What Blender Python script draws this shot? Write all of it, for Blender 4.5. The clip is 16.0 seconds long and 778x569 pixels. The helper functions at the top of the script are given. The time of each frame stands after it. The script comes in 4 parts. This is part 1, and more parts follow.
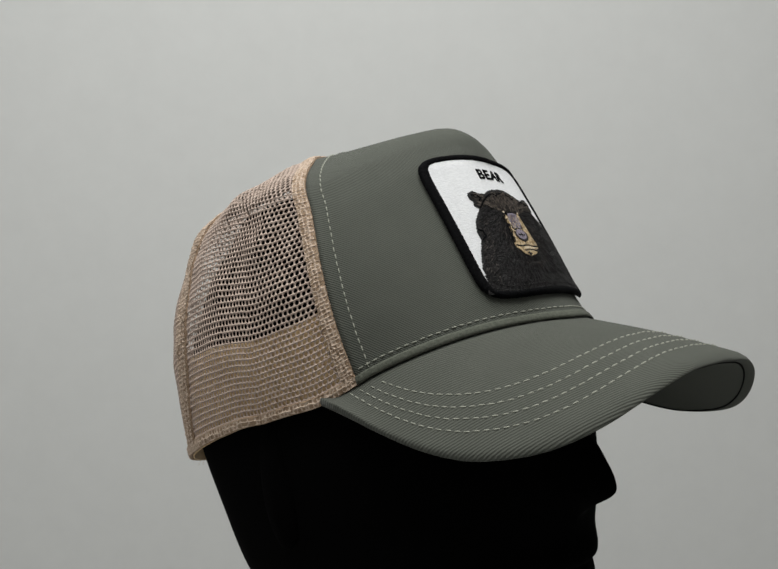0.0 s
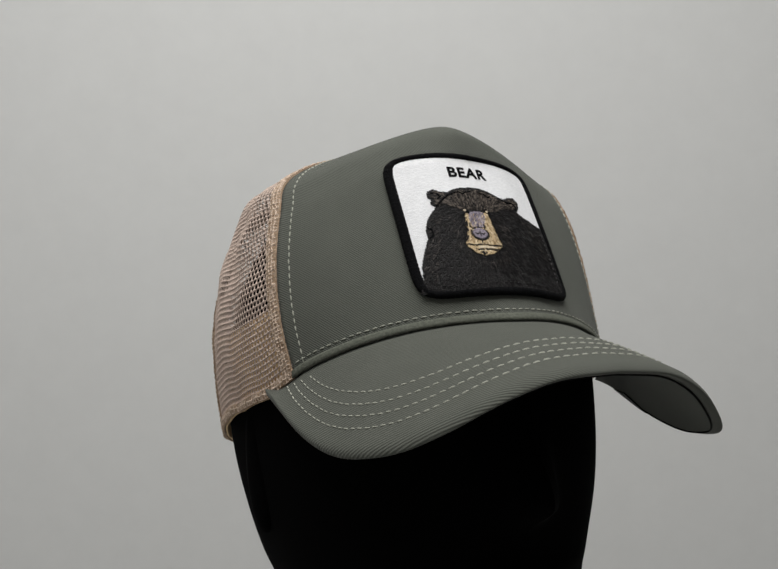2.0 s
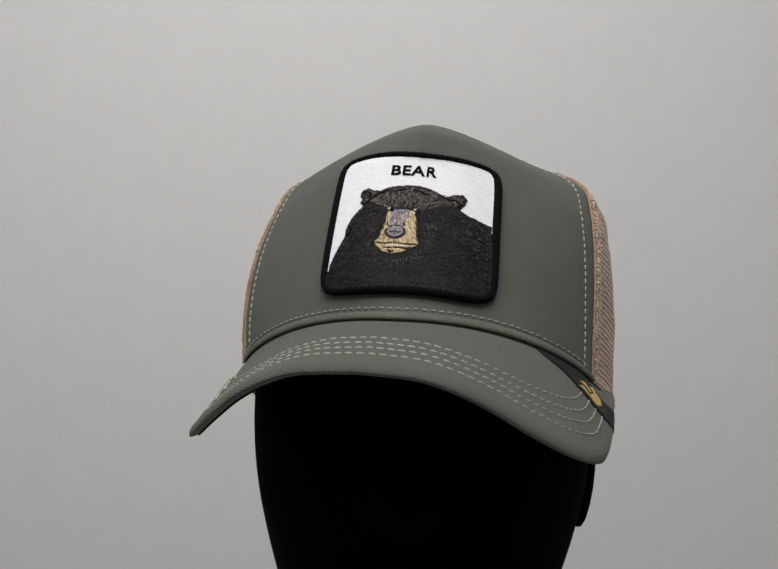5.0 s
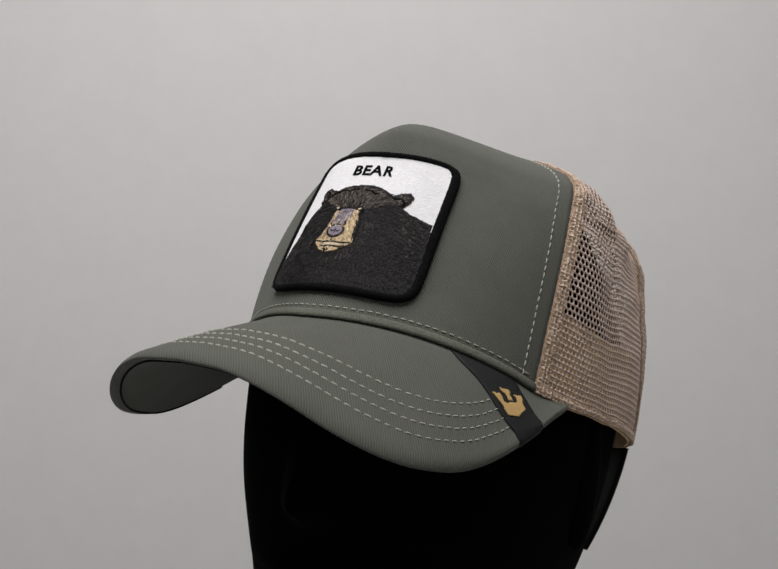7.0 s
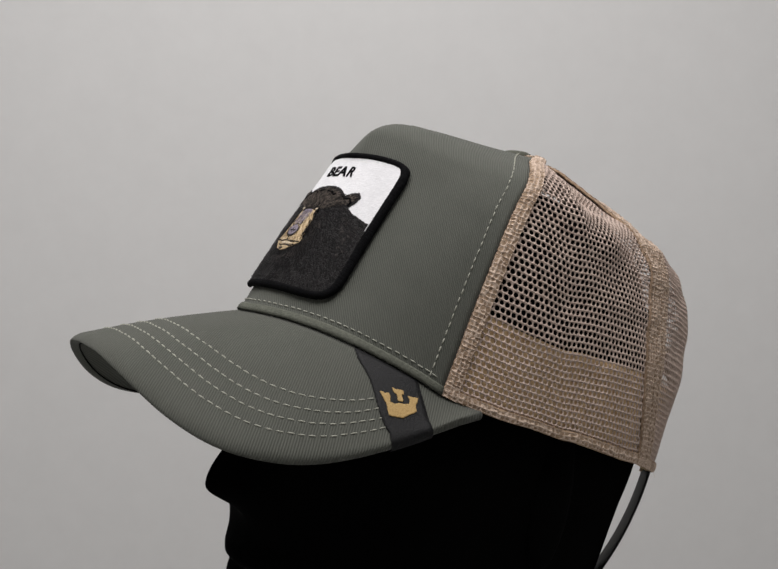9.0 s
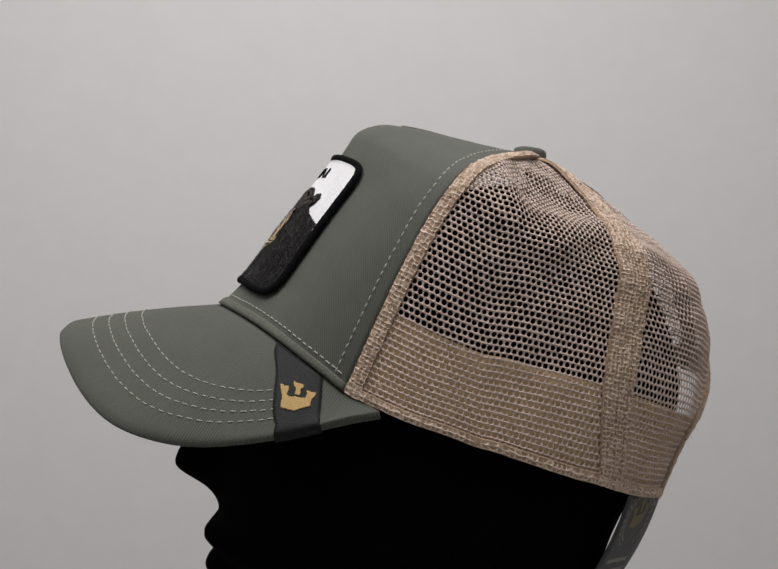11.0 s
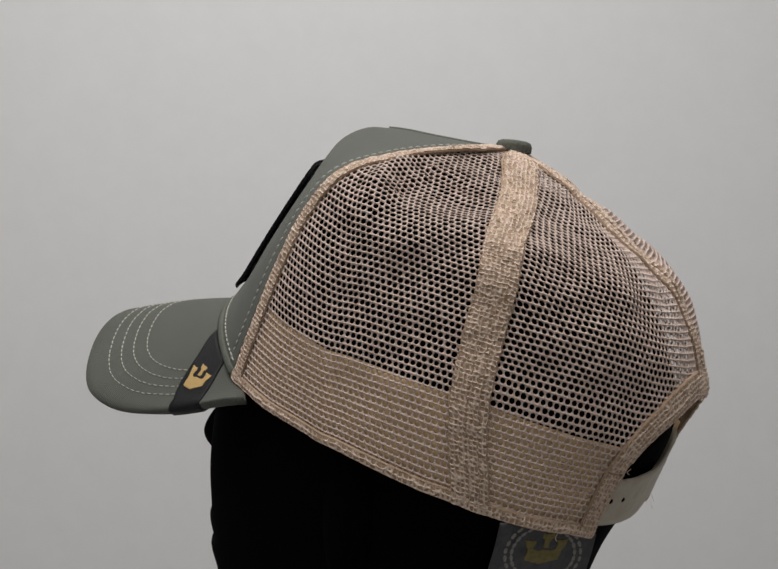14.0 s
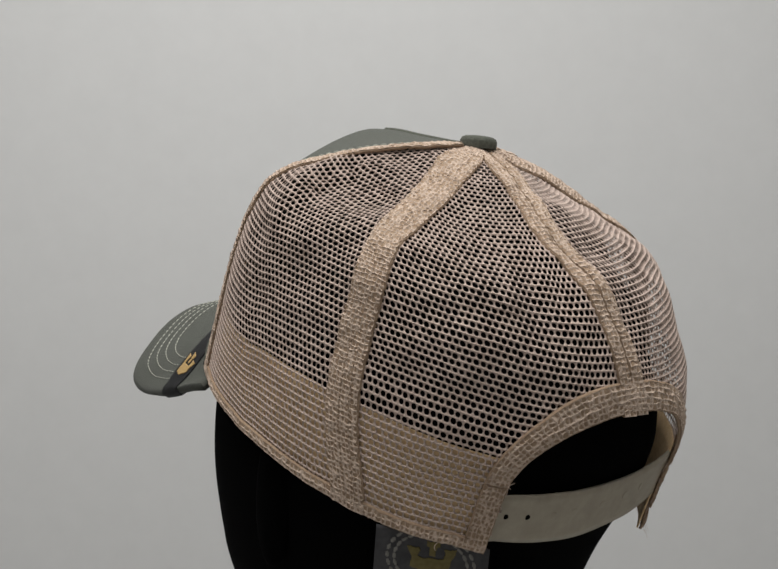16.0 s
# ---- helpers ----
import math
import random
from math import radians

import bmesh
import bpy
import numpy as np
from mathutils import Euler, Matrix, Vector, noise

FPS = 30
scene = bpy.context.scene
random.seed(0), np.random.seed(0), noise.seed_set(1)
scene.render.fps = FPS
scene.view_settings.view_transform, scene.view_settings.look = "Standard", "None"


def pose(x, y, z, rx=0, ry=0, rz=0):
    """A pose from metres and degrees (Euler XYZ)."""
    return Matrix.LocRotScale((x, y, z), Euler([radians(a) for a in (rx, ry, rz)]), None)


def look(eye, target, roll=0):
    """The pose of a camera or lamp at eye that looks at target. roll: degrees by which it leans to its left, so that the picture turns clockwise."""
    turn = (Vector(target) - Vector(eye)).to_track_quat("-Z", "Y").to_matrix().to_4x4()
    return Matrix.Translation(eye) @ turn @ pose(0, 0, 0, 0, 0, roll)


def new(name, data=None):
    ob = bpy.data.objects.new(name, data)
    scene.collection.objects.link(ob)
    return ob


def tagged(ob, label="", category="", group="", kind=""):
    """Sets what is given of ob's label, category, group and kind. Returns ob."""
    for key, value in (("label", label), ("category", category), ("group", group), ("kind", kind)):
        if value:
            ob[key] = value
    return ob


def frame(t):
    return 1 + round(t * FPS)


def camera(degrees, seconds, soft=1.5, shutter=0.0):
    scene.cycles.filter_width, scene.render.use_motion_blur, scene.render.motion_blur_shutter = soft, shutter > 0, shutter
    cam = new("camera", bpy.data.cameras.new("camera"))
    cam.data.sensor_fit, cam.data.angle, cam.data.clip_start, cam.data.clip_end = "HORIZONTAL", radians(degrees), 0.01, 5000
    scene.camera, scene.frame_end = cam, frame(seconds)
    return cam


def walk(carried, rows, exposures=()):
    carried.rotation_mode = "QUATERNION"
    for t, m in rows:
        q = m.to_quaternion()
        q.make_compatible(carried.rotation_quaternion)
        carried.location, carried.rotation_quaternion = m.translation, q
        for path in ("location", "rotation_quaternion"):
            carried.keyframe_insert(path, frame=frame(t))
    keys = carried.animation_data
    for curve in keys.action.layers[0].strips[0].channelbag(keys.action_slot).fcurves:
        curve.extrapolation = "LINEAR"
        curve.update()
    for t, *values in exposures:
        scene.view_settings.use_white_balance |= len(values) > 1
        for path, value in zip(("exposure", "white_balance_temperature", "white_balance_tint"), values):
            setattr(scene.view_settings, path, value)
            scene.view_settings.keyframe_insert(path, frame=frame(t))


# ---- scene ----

# ---- camera ----
U = 0.00088            # metres to one design millimetre of the cap
EYE = 1.20             # height of the lens
OFF = 11.0             # how far the cap sits beside the turning axis
cam = camera(45.15, 16.0, soft=1.6)
shot = pose(0, -500 * U, EYE, 90 - 2.88, 0, 1.14) @ pose(0, 0, 0, 0, 0, 1.26)
walk(cam, [(0.0, shot), (16.0, shot)],
     [(0.0, 0.0, 6520, 6.2), (2.0, 0.0, 6550, 8.5), (4.0, 0.0, 6570, 11.5), (8.0, 0.0, 6600, 12.5), (13.0, 0.0, 6570, 13.0), (16.0, 0.0, 6550, 9.5)])

# angle of the turntable by time, degrees
TURNS = [(0.0, 0.0), (0.5, -5.7), (1.0, -11.35), (1.5, -16.9), (2.0, -22.35), (2.5, -27.8), (3.0, -33.25),
         (3.5, -38.7), (4.0, -44.3), (6.5, -73.4), (7.0, -79.7), (7.5, -86.0), (8.0, -92.0), (8.5, -97.85),
         (9.0, -103.6), (11.5, -132.0), (12.0, -137.75), (12.5, -143.6), (13.0, -149.6), (13.5, -155.7),
         (14.0, -161.75), (14.5, -167.6), (15.0, -173.4), (15.5, -179.1), (16.0, -184.7)]
FACING = -44.0

# ---- world and lights ----
world = bpy.data.worlds.new("room_air")
scene.world = world
world.use_nodes = True
world.node_tree.nodes["Background"].inputs[0].default_value = (0.8, 0.85, 0.9, 1)
world.node_tree.nodes["Background"].inputs[1].default_value = 0.02


def area(name, eye, target, sx, sy, watts, colour):
    d = bpy.data.lights.new(name, "AREA")
    d.shape, d.size, d.size_y, d.energy, d.color = "RECTANGLE", sx, sy, watts, colour
    ob = new(name, d)
    ob.matrix_world = look(eye, target)
    return ob


area("ceiling_lamp", (-0.16, -0.20, 2.36), (-0.16, -0.15, 0), 1.4, 1.1, 25.2, (1.0, 0.995, 0.985))


# ---- materials ----
def material(name, colour, rough=0.8, metal=0.0, spec=0.2):
    m = bpy.data.materials.new(name)
    m.use_nodes = True
    b = m.node_tree.nodes["Principled BSDF"]
    b.inputs["Base Color"].default_value = (*colour, 1)
    b.inputs["Roughness"].default_value = rough
    b.inputs["Metallic"].default_value = metal
    b.inputs["Specular IOR Level"].default_value = spec
    return m


def node(m, kind, **values):
    n = m.node_tree.nodes.new(kind)
    for k, v in values.items():
        n.inputs[k.replace("_", " ")].default_value = v
    return n


def link(m, a, b):
    m.node_tree.links.new(a, b)


def mixed(m, factor, low, high):
    """A colour between low and high by a factor socket."""
    r = m.node_tree.nodes.new("ShaderNodeMix")
    r.data_type = "RGBA"
    r.inputs["A"].default_value, r.inputs["B"].default_value = (*low, 1), (*high, 1)
    link(m, factor, r.inputs["Factor"])
    return r.outputs["Result"]


def bumped(m, height, depth, scale=1.0):
    b = node(m, "ShaderNodeBump", Strength=scale, Distance=depth)
    link(m, height, b.inputs["Height"])
    link(m, b.outputs[0], m.node_tree.nodes["Principled BSDF"].inputs["Normal"])


def cloth(name, low, high, turn, period=0.85, depth=0.00014, rough=0.85):
    """Twill: ribs of that period in millimetres over the cloth's own coordinates, with a slow wash of tone."""
    m = material(name, low, rough)
    uv = m.node_tree.nodes.new("ShaderNodeUVMap")
    mp = node(m, "ShaderNodeMapping")
    mp.inputs["Rotation"].default_value = (0, 0, radians(turn))
    link(m, uv.outputs[0], mp.inputs[0])
    w = node(m, "ShaderNodeTexWave", Scale=0.314 / period, Distortion=0.9, Detail=2.0, Detail_Scale=1.6)
    link(m, mp.outputs[0], w.inputs[0])
    n = node(m, "ShaderNodeTexNoise", Scale=0.06, Detail=4.0)
    link(m, uv.outputs[0], n.inputs[0])
    f = node(m, "ShaderNodeTexNoise", Scale=1.6, Detail=2.0)
    link(m, uv.outputs[0], f.inputs[0])
    a = node(m, "ShaderNodeMath")
    a.operation = "MULTIPLY_ADD"
    a.inputs[1].default_value = 0.30
    link(m, w.outputs["Fac"], a.inputs[0])
    c = node(m, "ShaderNodeMath")
    c.operation = "MULTIPLY"
    c.inputs[1].default_value = 0.2
    link(m, n.outputs["Fac"], c.inputs[0])
    link(m, c.outputs[0], a.inputs[2])
    d = node(m, "ShaderNodeMath")
    d.operation = "MULTIPLY_ADD"
    d.inputs[1].default_value = 0.22
    link(m, f.outputs["Fac"], d.inputs[0])
    link(m, a.outputs[0], d.inputs[2])
    link(m, mixed(m, d.outputs[0], low, high), m.node_tree.nodes["Principled BSDF"].inputs["Base Color"])
    bumped(m, w.outputs["Fac"], depth, 0.8)
    b = m.node_tree.nodes["Principled BSDF"]
    b.inputs["Sheen Weight"].default_value = 0.05
    b.inputs["Sheen Roughness"].default_value = 0.5
    return m


def fibrous(name, low, high, scale, depth, rough=0.85, stretch=(1, 1, 1)):
    """Thread, yarn, fur stitches: two scales of grain over the thing's own space."""
    m = material(name, low, rough)
    tc = m.node_tree.nodes.new("ShaderNodeTexCoord")
    mp = node(m, "ShaderNodeMapping")
    mp.inputs["Scale"].default_value = stretch
    link(m, tc.outputs["Object"], mp.inputs[0])
    n = node(m, "ShaderNodeTexNoise", Scale=scale, Detail=3.0, Roughness=0.6)
    link(m, mp.outputs[0], n.inputs[0])
    g = node(m, "ShaderNodeTexNoise", Scale=scale * 0.08, Detail=2.0)
    link(m, tc.outputs["Object"], g.inputs[0])
    a = node(m, "ShaderNodeMath")
    a.operation = "MULTIPLY_ADD"
    a.inputs[1].default_value = 0.5
    link(m, g.outputs["Fac"], a.inputs[0])
    c = node(m, "ShaderNodeMapRange", From_Min=0.3, From_Max=0.7, To_Min=-0.25, To_Max=0.75)
    link(m, n.outputs["Fac"], c.inputs[0])
    link(m, c.outputs[0], a.inputs[2])
    link(m, mixed(m, a.outputs[0], low, high), m.node_tree.nodes["Principled BSDF"].inputs["Base Color"])
    bumped(m, n.outputs["Fac"], depth, 0.9)
    return m


def threads(name, low, high, rough=0.5):
    """Embroidery threads, each of its own tone."""
    m = material(name, low, rough, spec=0.1)
    g = m.node_tree.nodes.new("ShaderNodeNewGeometry")
    p = node(m, "ShaderNodeMath")
    p.operation = "POWER"
    p.inputs[1].default_value = 1.8
    link(m, g.outputs["Random Per Island"], p.inputs[0])
    link(m, mixed(m, p.outputs[0], low, high), m.node_tree.nodes["Principled BSDF"].inputs["Base Color"])
    return m


FUR_THREADS = threads("black_fur_threads", (0.002, 0.002, 0.0022), (0.019, 0.016, 0.017), 0.6)
BROW_THREADS = threads("brown_fur_threads", (0.012, 0.010, 0.009), (0.150, 0.124, 0.106))
SHEEN_THREADS = threads("fur_sheen_threads", (0.004, 0.0035, 0.0035), (0.070, 0.060, 0.056))
CREAM_THREADS = threads("cream_muzzle_threads", (0.26, 0.17, 0.08), (0.90, 0.76, 0.54))
LILAC_THREADS = threads("lilac_threads", (0.10, 0.085, 0.12), (0.50, 0.44, 0.48))
OLIVE = cloth("olive_twill", (0.055, 0.059, 0.050), (0.150, 0.155, 0.135), -42, 0.95, 0.0002)
OLIVE_BRIM = cloth("olive_brim_twill", (0.049, 0.052, 0.044), (0.128, 0.132, 0.114), 45, 1.0, 0.0002)
OLIVE_EDGE = fibrous("olive_fold", (0.07, 0.074, 0.06), (0.115, 0.12, 0.098), 900, 0.0003)
TAN = fibrous("tan_net_yarn", (0.405, 0.31, 0.26), (0.65, 0.525, 0.46), 1400, 0.0004)
# tape ground under the knit, darkened to paint shade into its gaps
TAN_TAPE = fibrous("tan_tape_shaded_ground", (0.29, 0.20, 0.135), (0.40, 0.29, 0.20), 700, 0.0003)
TAN_KNIT = fibrous("tan_knit_loops", (0.43, 0.325, 0.255), (0.69, 0.55, 0.445), 1100, 0.0005)
TAN_BAND = fibrous("tan_sweatband", (0.70, 0.49, 0.275), (0.81, 0.60, 0.36), 500, 0.0003)
THREAD = fibrous("pale_thread", (0.28, 0.285, 0.24), (0.46, 0.46, 0.40), 1500, 0.0002)
GREY_THREAD = fibrous("grey_thread", (0.03, 0.03, 0.032), (0.10, 0.095, 0.095), 1500, 0.0002)
LIP = fibrous("pale_lip_stitches", (0.50, 0.40, 0.28), (0.72, 0.62, 0.48), 1700, 0.0004, 0.6)
TAN_THREAD = fibrous("brown_thread", (0.22, 0.15, 0.10), (0.34, 0.25, 0.18), 1500, 0.0002)
BLACK = material("black_flock", (0.0016, 0.0015, 0.0016), 1.0, spec=0.02)
DARK = fibrous("black_thread", (0.001, 0.001, 0.0012), (0.006, 0.006, 0.007), 1300, 0.0005, 0.9)
DARK.node_tree.nodes["Principled BSDF"].inputs["Specular IOR Level"].default_value = 0.06
WHITE = fibrous("white_embroidery", (0.66, 0.66, 0.68), (0.84, 0.84, 0.86), 2200, 0.0002, 0.75, (0.25, 0.25, 2))
FUR = fibrous("dark_fur_stitches", (0.0015, 0.0015, 0.002), (0.013, 0.011, 0.011), 1500, 0.0012, 0.5, (1, 0.45, 1.6))
MUZZLE = fibrous("tan_muzzle_stitches", (0.42, 0.29, 0.15), (0.74, 0.58, 0.37), 1700, 0.0005, 0.6, (1, 2, 0.5))
LILAC = fibrous("lilac_grey_stitches", (0.13, 0.11, 0.15), (0.32, 0.28, 0.33), 1700, 0.0005, 0.6)
GOLD = fibrous("gold_weave", (0.33, 0.21, 0.08), (0.47, 0.325, 0.135), 1800, 0.0003, 0.6)
RIBBON = fibrous("black_ribbon", (0.004, 0.004, 0.0045), (0.010, 0.010, 0.011), 1600, 0.0003, 0.6, (1, 1, 0.3))
PLASTIC = fibrous("beige_strap_plastic", (0.33, 0.29, 0.225), (0.40, 0.355, 0.28), 160, 0.0001, 0.45)
CARD = fibrous("charcoal_card", (0.040, 0.039, 0.042), (0.065, 0.063, 0.066), 300, 0.0001, 0.5)
CARD_BACK = fibrous("black_card", (0.006, 0.006, 0.0065), (0.012, 0.012, 0.013), 300, 0.0001, 0.6)
CARD_GOLD = fibrous("dull_gold_print", (0.115, 0.092, 0.03), (0.17, 0.138, 0.05), 600, 0.0001, 0.5)
CARD_GREY = fibrous("grey_print", (0.16, 0.155, 0.14), (0.24, 0.23, 0.21), 600, 0.0001, 0.6)
FLOOR = fibrous("grey_floor", (0.40, 0.395, 0.385), (0.48, 0.475, 0.46), 40, 0.0003, 0.6)
PAINT = fibrous("wall_paint", (0.715, 0.715, 0.71), (0.735, 0.735, 0.73), 28, 0.0001, 0.65)


# ---- helpers of the place ----
BASE = {}


def thing(name, label, category, base, group=""):
    ob = new(name)
    ob.empty_display_size = 0.02
    BASE[name] = base
    return tagged(ob, label, category, group)


def mesh_of(name, verts, faces, mat, smooth=True):
    me = bpy.data.meshes.new(name)
    me.from_pydata(verts, [], faces)
    me.materials.append(mat)
    if smooth:
        me.shade_smooth()
    return me


def top_of(ob):
    while ob.parent:
        ob = ob.parent
    return ob


def part(name, verts, faces, mat, parent, label="", smooth=True, kind="", uv=None):
    """verts in design millimetres of the cap's own space: x ahead, y to the wearer's left, z up from the lens."""
    base = BASE[top_of(parent).name]
    v = [(x * U, (y + OFF) * U, (z - base) * U) for x, y, z in verts]
    ob = new(name, mesh_of(name, v, faces, mat, smooth))
    ob.parent = parent
    if uv is not None:
        layer = ob.data.uv_layers.new(name="UVMap")
        idx = np.empty(len(ob.data.loops), int)
        ob.data.loops.foreach_get("vertex_index", idx)
        layer.data.foreach_set("uv", np.array(uv, float)[idx].ravel())
    return tagged(ob, label, kind=kind)


def curve(tab, s):
    """A smooth curve through rows (s, values...)."""
    t = np.array(tab, float)
    k, v = t[:, 0], t[:, 1:]
    d = np.gradient(v, k, axis=0)
    i = int(np.clip(np.searchsorted(k, s) - 1, 0, len(k) - 2))
    h = k[i + 1] - k[i]
    u = min(max((s - k[i]) / h, 0), 1)
    return ((2 * u**3 - 3 * u**2 + 1) * v[i] + (u**3 - 2 * u**2 + u) * h * d[i]
            + (3 * u**2 - 2 * u**3) * v[i + 1] + (u**3 - u**2) * h * d[i + 1])


# profiles of the crown from the rim (0) to the button (1)
FRONT = [(0, 98, -36), (0.1, 86.5, -21), (0.25, 68, 4), (0.4, 48.5, 30), (0.5, 36.5, 46), (0.55, 29, 54), (0.6, 18.5, 57.7),
         (0.65, 7, 57), (0.8, -22, 51.5), (0.9, -42, 47.5), (1, -62, 44)]
BACK = [(0, -129, -140), (0.118, -140, -113), (0.262, -153, -82), (0.371, -154, -57), (0.467, -150, -36), (0.563, -140, -16),
        (0.69, -120, 6), (0.834, -93, 25), (0.939, -73, 38), (1, -62, 44)]
SIDE = [(0, -15, 98, -88.5), (0.15, -17, 98, -62), (0.3, -21, 95.5, -32), (0.45, -28, 90, -3), (0.56, -35, 84, 16),
        (0.68, -43, 67, 30), (0.82, -52, 40, 41), (0.92, -58, 17, 44), (1, -62, 0, 44)]
TABS = np.array([[*curve(FRONT, s), *curve(BACK, s), *curve(SIDE, s)] for s in np.linspace(0, 1, 401)]).tolist()


# hollows (and, below nought, bulges) of the soft panels: angle, level, depth, half width, half height
SLACK = ((114, 0.66, 9.0, 33, 0.19), (147, 0.70, 6.0, 24, 0.13), (-116, 0.68, 5.0, 33, 0.19), (-84, 0.51, -2.6, 24, 0.2), (-138, 0.55, -4.5, 28, 0.14),
         (69, 0.50, -7.5, 21, 0.19), (180, 0.58, 3.5, 26, 0.14), (-147, 0.30, 4.0, 25, 0.12), (62, 0.14, 1.6, 26, 0.14), (132, 0.27, -2.5, 26, 0.16))


def crown(phi, s, out=0.0):
    """A point of the crown: phi in degrees from the front round to the wearer's left; out: millimetres off the cloth."""
    k = min(max(s, 0), 1) * 400
    i = min(int(k), 399)
    u = k - i
    fx, fz, bx, bz, xc, w, sz = [p + (q - p) * u for p, q in zip(TABS[i], TABS[i + 1])]
    c, d = math.cos(radians(phi)), math.sin(radians(phi))
    if c > 0:
        e, q = 2 / 2.1, 1.15 + 1.1 * min(s / 0.6, 1) ** 2
        x = xc + (fx - xc) * c ** e
        t = min(max((s - 0.42) / 0.2, 0), 1)
        t = t * t * (3 - 2 * t)
        roof = 1 - max(math.sqrt(d * d + 0.003) - 0.0547, 0) ** 1.2
        z = sz + (fz - sz) * ((1 - t) * c ** q + t * max(roof, 0))
        y = math.copysign(w * abs(d) ** e, d)
        # the stiff patch pulls the middle of the front flatter
        g = min(s / 0.12, 1) * min(max((0.54 - s) / 0.1, 0), 1)
        u = min(max((y - 8) / 27, 0), 1) * min(max((75 - y) / 35, 0), 1)
        x -= g * (4.0 * math.exp(-((y - 5) / 14) ** 2) + 2.8 * u * u * (3 - 2 * u) - 1.8 * math.exp(-((y + 21) / 13) ** 2))
        # the flanks fall back from the front
        x -= 7.5 * math.sin(math.pi * min(abs(phi) / 60, 1)) * (1 - s) ** 0.3
    else:
        e = 2 / (2.27 if d > 0 else 2.5 + 0.3 * max(0, 1 - s / 0.6))
        x = xc + (bx - xc) * abs(c) ** e
        z = sz + (bz - sz) * abs(c) ** (1.15 if d > 0 else 1.15 - 0.32 * max(0, 1 - s / 0.4))
        y = math.copysign(w * abs(d) ** e, d)
        # the soft back leans to the wearer's left
        y += 16 * abs(c) ** 1.5 * max(0, min((s - 0.3) / 0.35, 1, (1 - s) / 0.3))
    y *= 1 + (0.045 if d < 0 else 0.012) * math.sin(math.pi * min(s / 0.9, 1))
    if d < 0 and s < 0.5:
        y *= 1 + 0.025 * abs(d) * math.sin(math.pi * s / 0.5)
    # the lower edge hangs below a straight line beside the ears
    if s < 0.3 and 58 < abs(phi) < 150:
        z -= (3.0 if d < 0 else 2.0) * (1 - s / 0.3) * math.sin(math.pi * (abs(phi) - 58) / 92)
    if s < 0.3 and 110 < phi < 180:
        z += 7.5 * (1 - s / 0.3) * min((phi - 110) / 35, 1) * min((180 - phi) / 25, 1)
    # slack hollows above the side seams
    if s < 0.3:
        f = abs(phi) if phi <= 180 else 360 - phi
        if d > 0:
            lift = 2.3 * math.exp(-((f - 84) / 8) ** 2) + 1.3 * math.exp(-((f - 115) / 12) ** 2) - 0.9 * math.exp(-((f - 62) / 6) ** 2)
        else:
            lift = -3.2 * math.exp(-((f - 70) / 9) ** 2) - 1.0 * math.exp(-((f - 92) / 12) ** 2)
        z += lift * (1 - s / 0.3)
    for mid, lvl, deep, wide, tall in SLACK:
        g = (((phi - mid + 180) % 360 - 180) / wide) ** 2 + ((s - lvl) / tall) ** 2
        if g < 8:
            h = deep * math.exp(-g)
            x, y, z = x + h * 0.3, y - h * 0.62 * math.sin(radians(mid)), z - h * 0.72
    p = Vector((x, y, z))
    soft = min(max((abs(phi) - 62) / 25, 0), 1) * min(max((1 - s) / 0.2, 0), 1) * min(max(s / 0.45, 0.25), 1)
    if soft > 0:     # the soft net buckles a little
        h = soft * (2.4 * noise.noise(p * 0.036) + 1.1 * noise.noise(p * 0.085 + Vector((5, 0, 0))))
        p += Vector((c, d, 0.5)) * h
    if out:
        p += out * crown_normal(phi, s)
    return p


def crown_normal(phi, s):
    s = min(max(s, 0.002), 0.985)
    a = crown(phi + 1.5, s) - crown(phi - 1.5, s)
    b = crown(phi, s + 0.012) - crown(phi, max(s - 0.012, 0))
    return a.cross(b).normalized()


def seam_angles(line):
    """For each level the angle at which the crown meets the seam, given as x by z."""
    zs, xs = [p[0] for p in line], [p[1] for p in line]
    out = []
    for s in np.linspace(0, 1, 51):
        lo, hi = 20.0, 165.0
        for _ in range(24):
            m = (lo + hi) / 2
            p = crown(m, s)
            if p.x > np.interp(p.z, zs, xs):
                lo = m
            else:
                hi = m
        out.append(lo)
    out[-3:] = [out[-4]] * 3
    return np.convolve(np.pad(out, 3, mode="edge"), np.ones(7) / 7, mode="valid").tolist()


SEAM1 = seam_angles([(-66, 43), (-26, 25.6), (-4, 15), (12.6, 6), (25, -4), (35, -16), (40, -30), (44, -55)])
SEAM2 = seam_angles([(-106, -78), (-64, -77), (-15, -87), (12.7, -84), (30, -76), (44, -66)])


def seam1(s):
    return float(np.interp(s, np.linspace(0, 1, 51), SEAM1))


def seam2(s):
    return float(np.interp(s, np.linspace(0, 1, 51), SEAM2))


def rate(phi, s):
    """Millimetres to a degree along the level s."""
    return max((crown(phi + 1, s) - crown(phi - 1, s)).length / 2, 0.05)


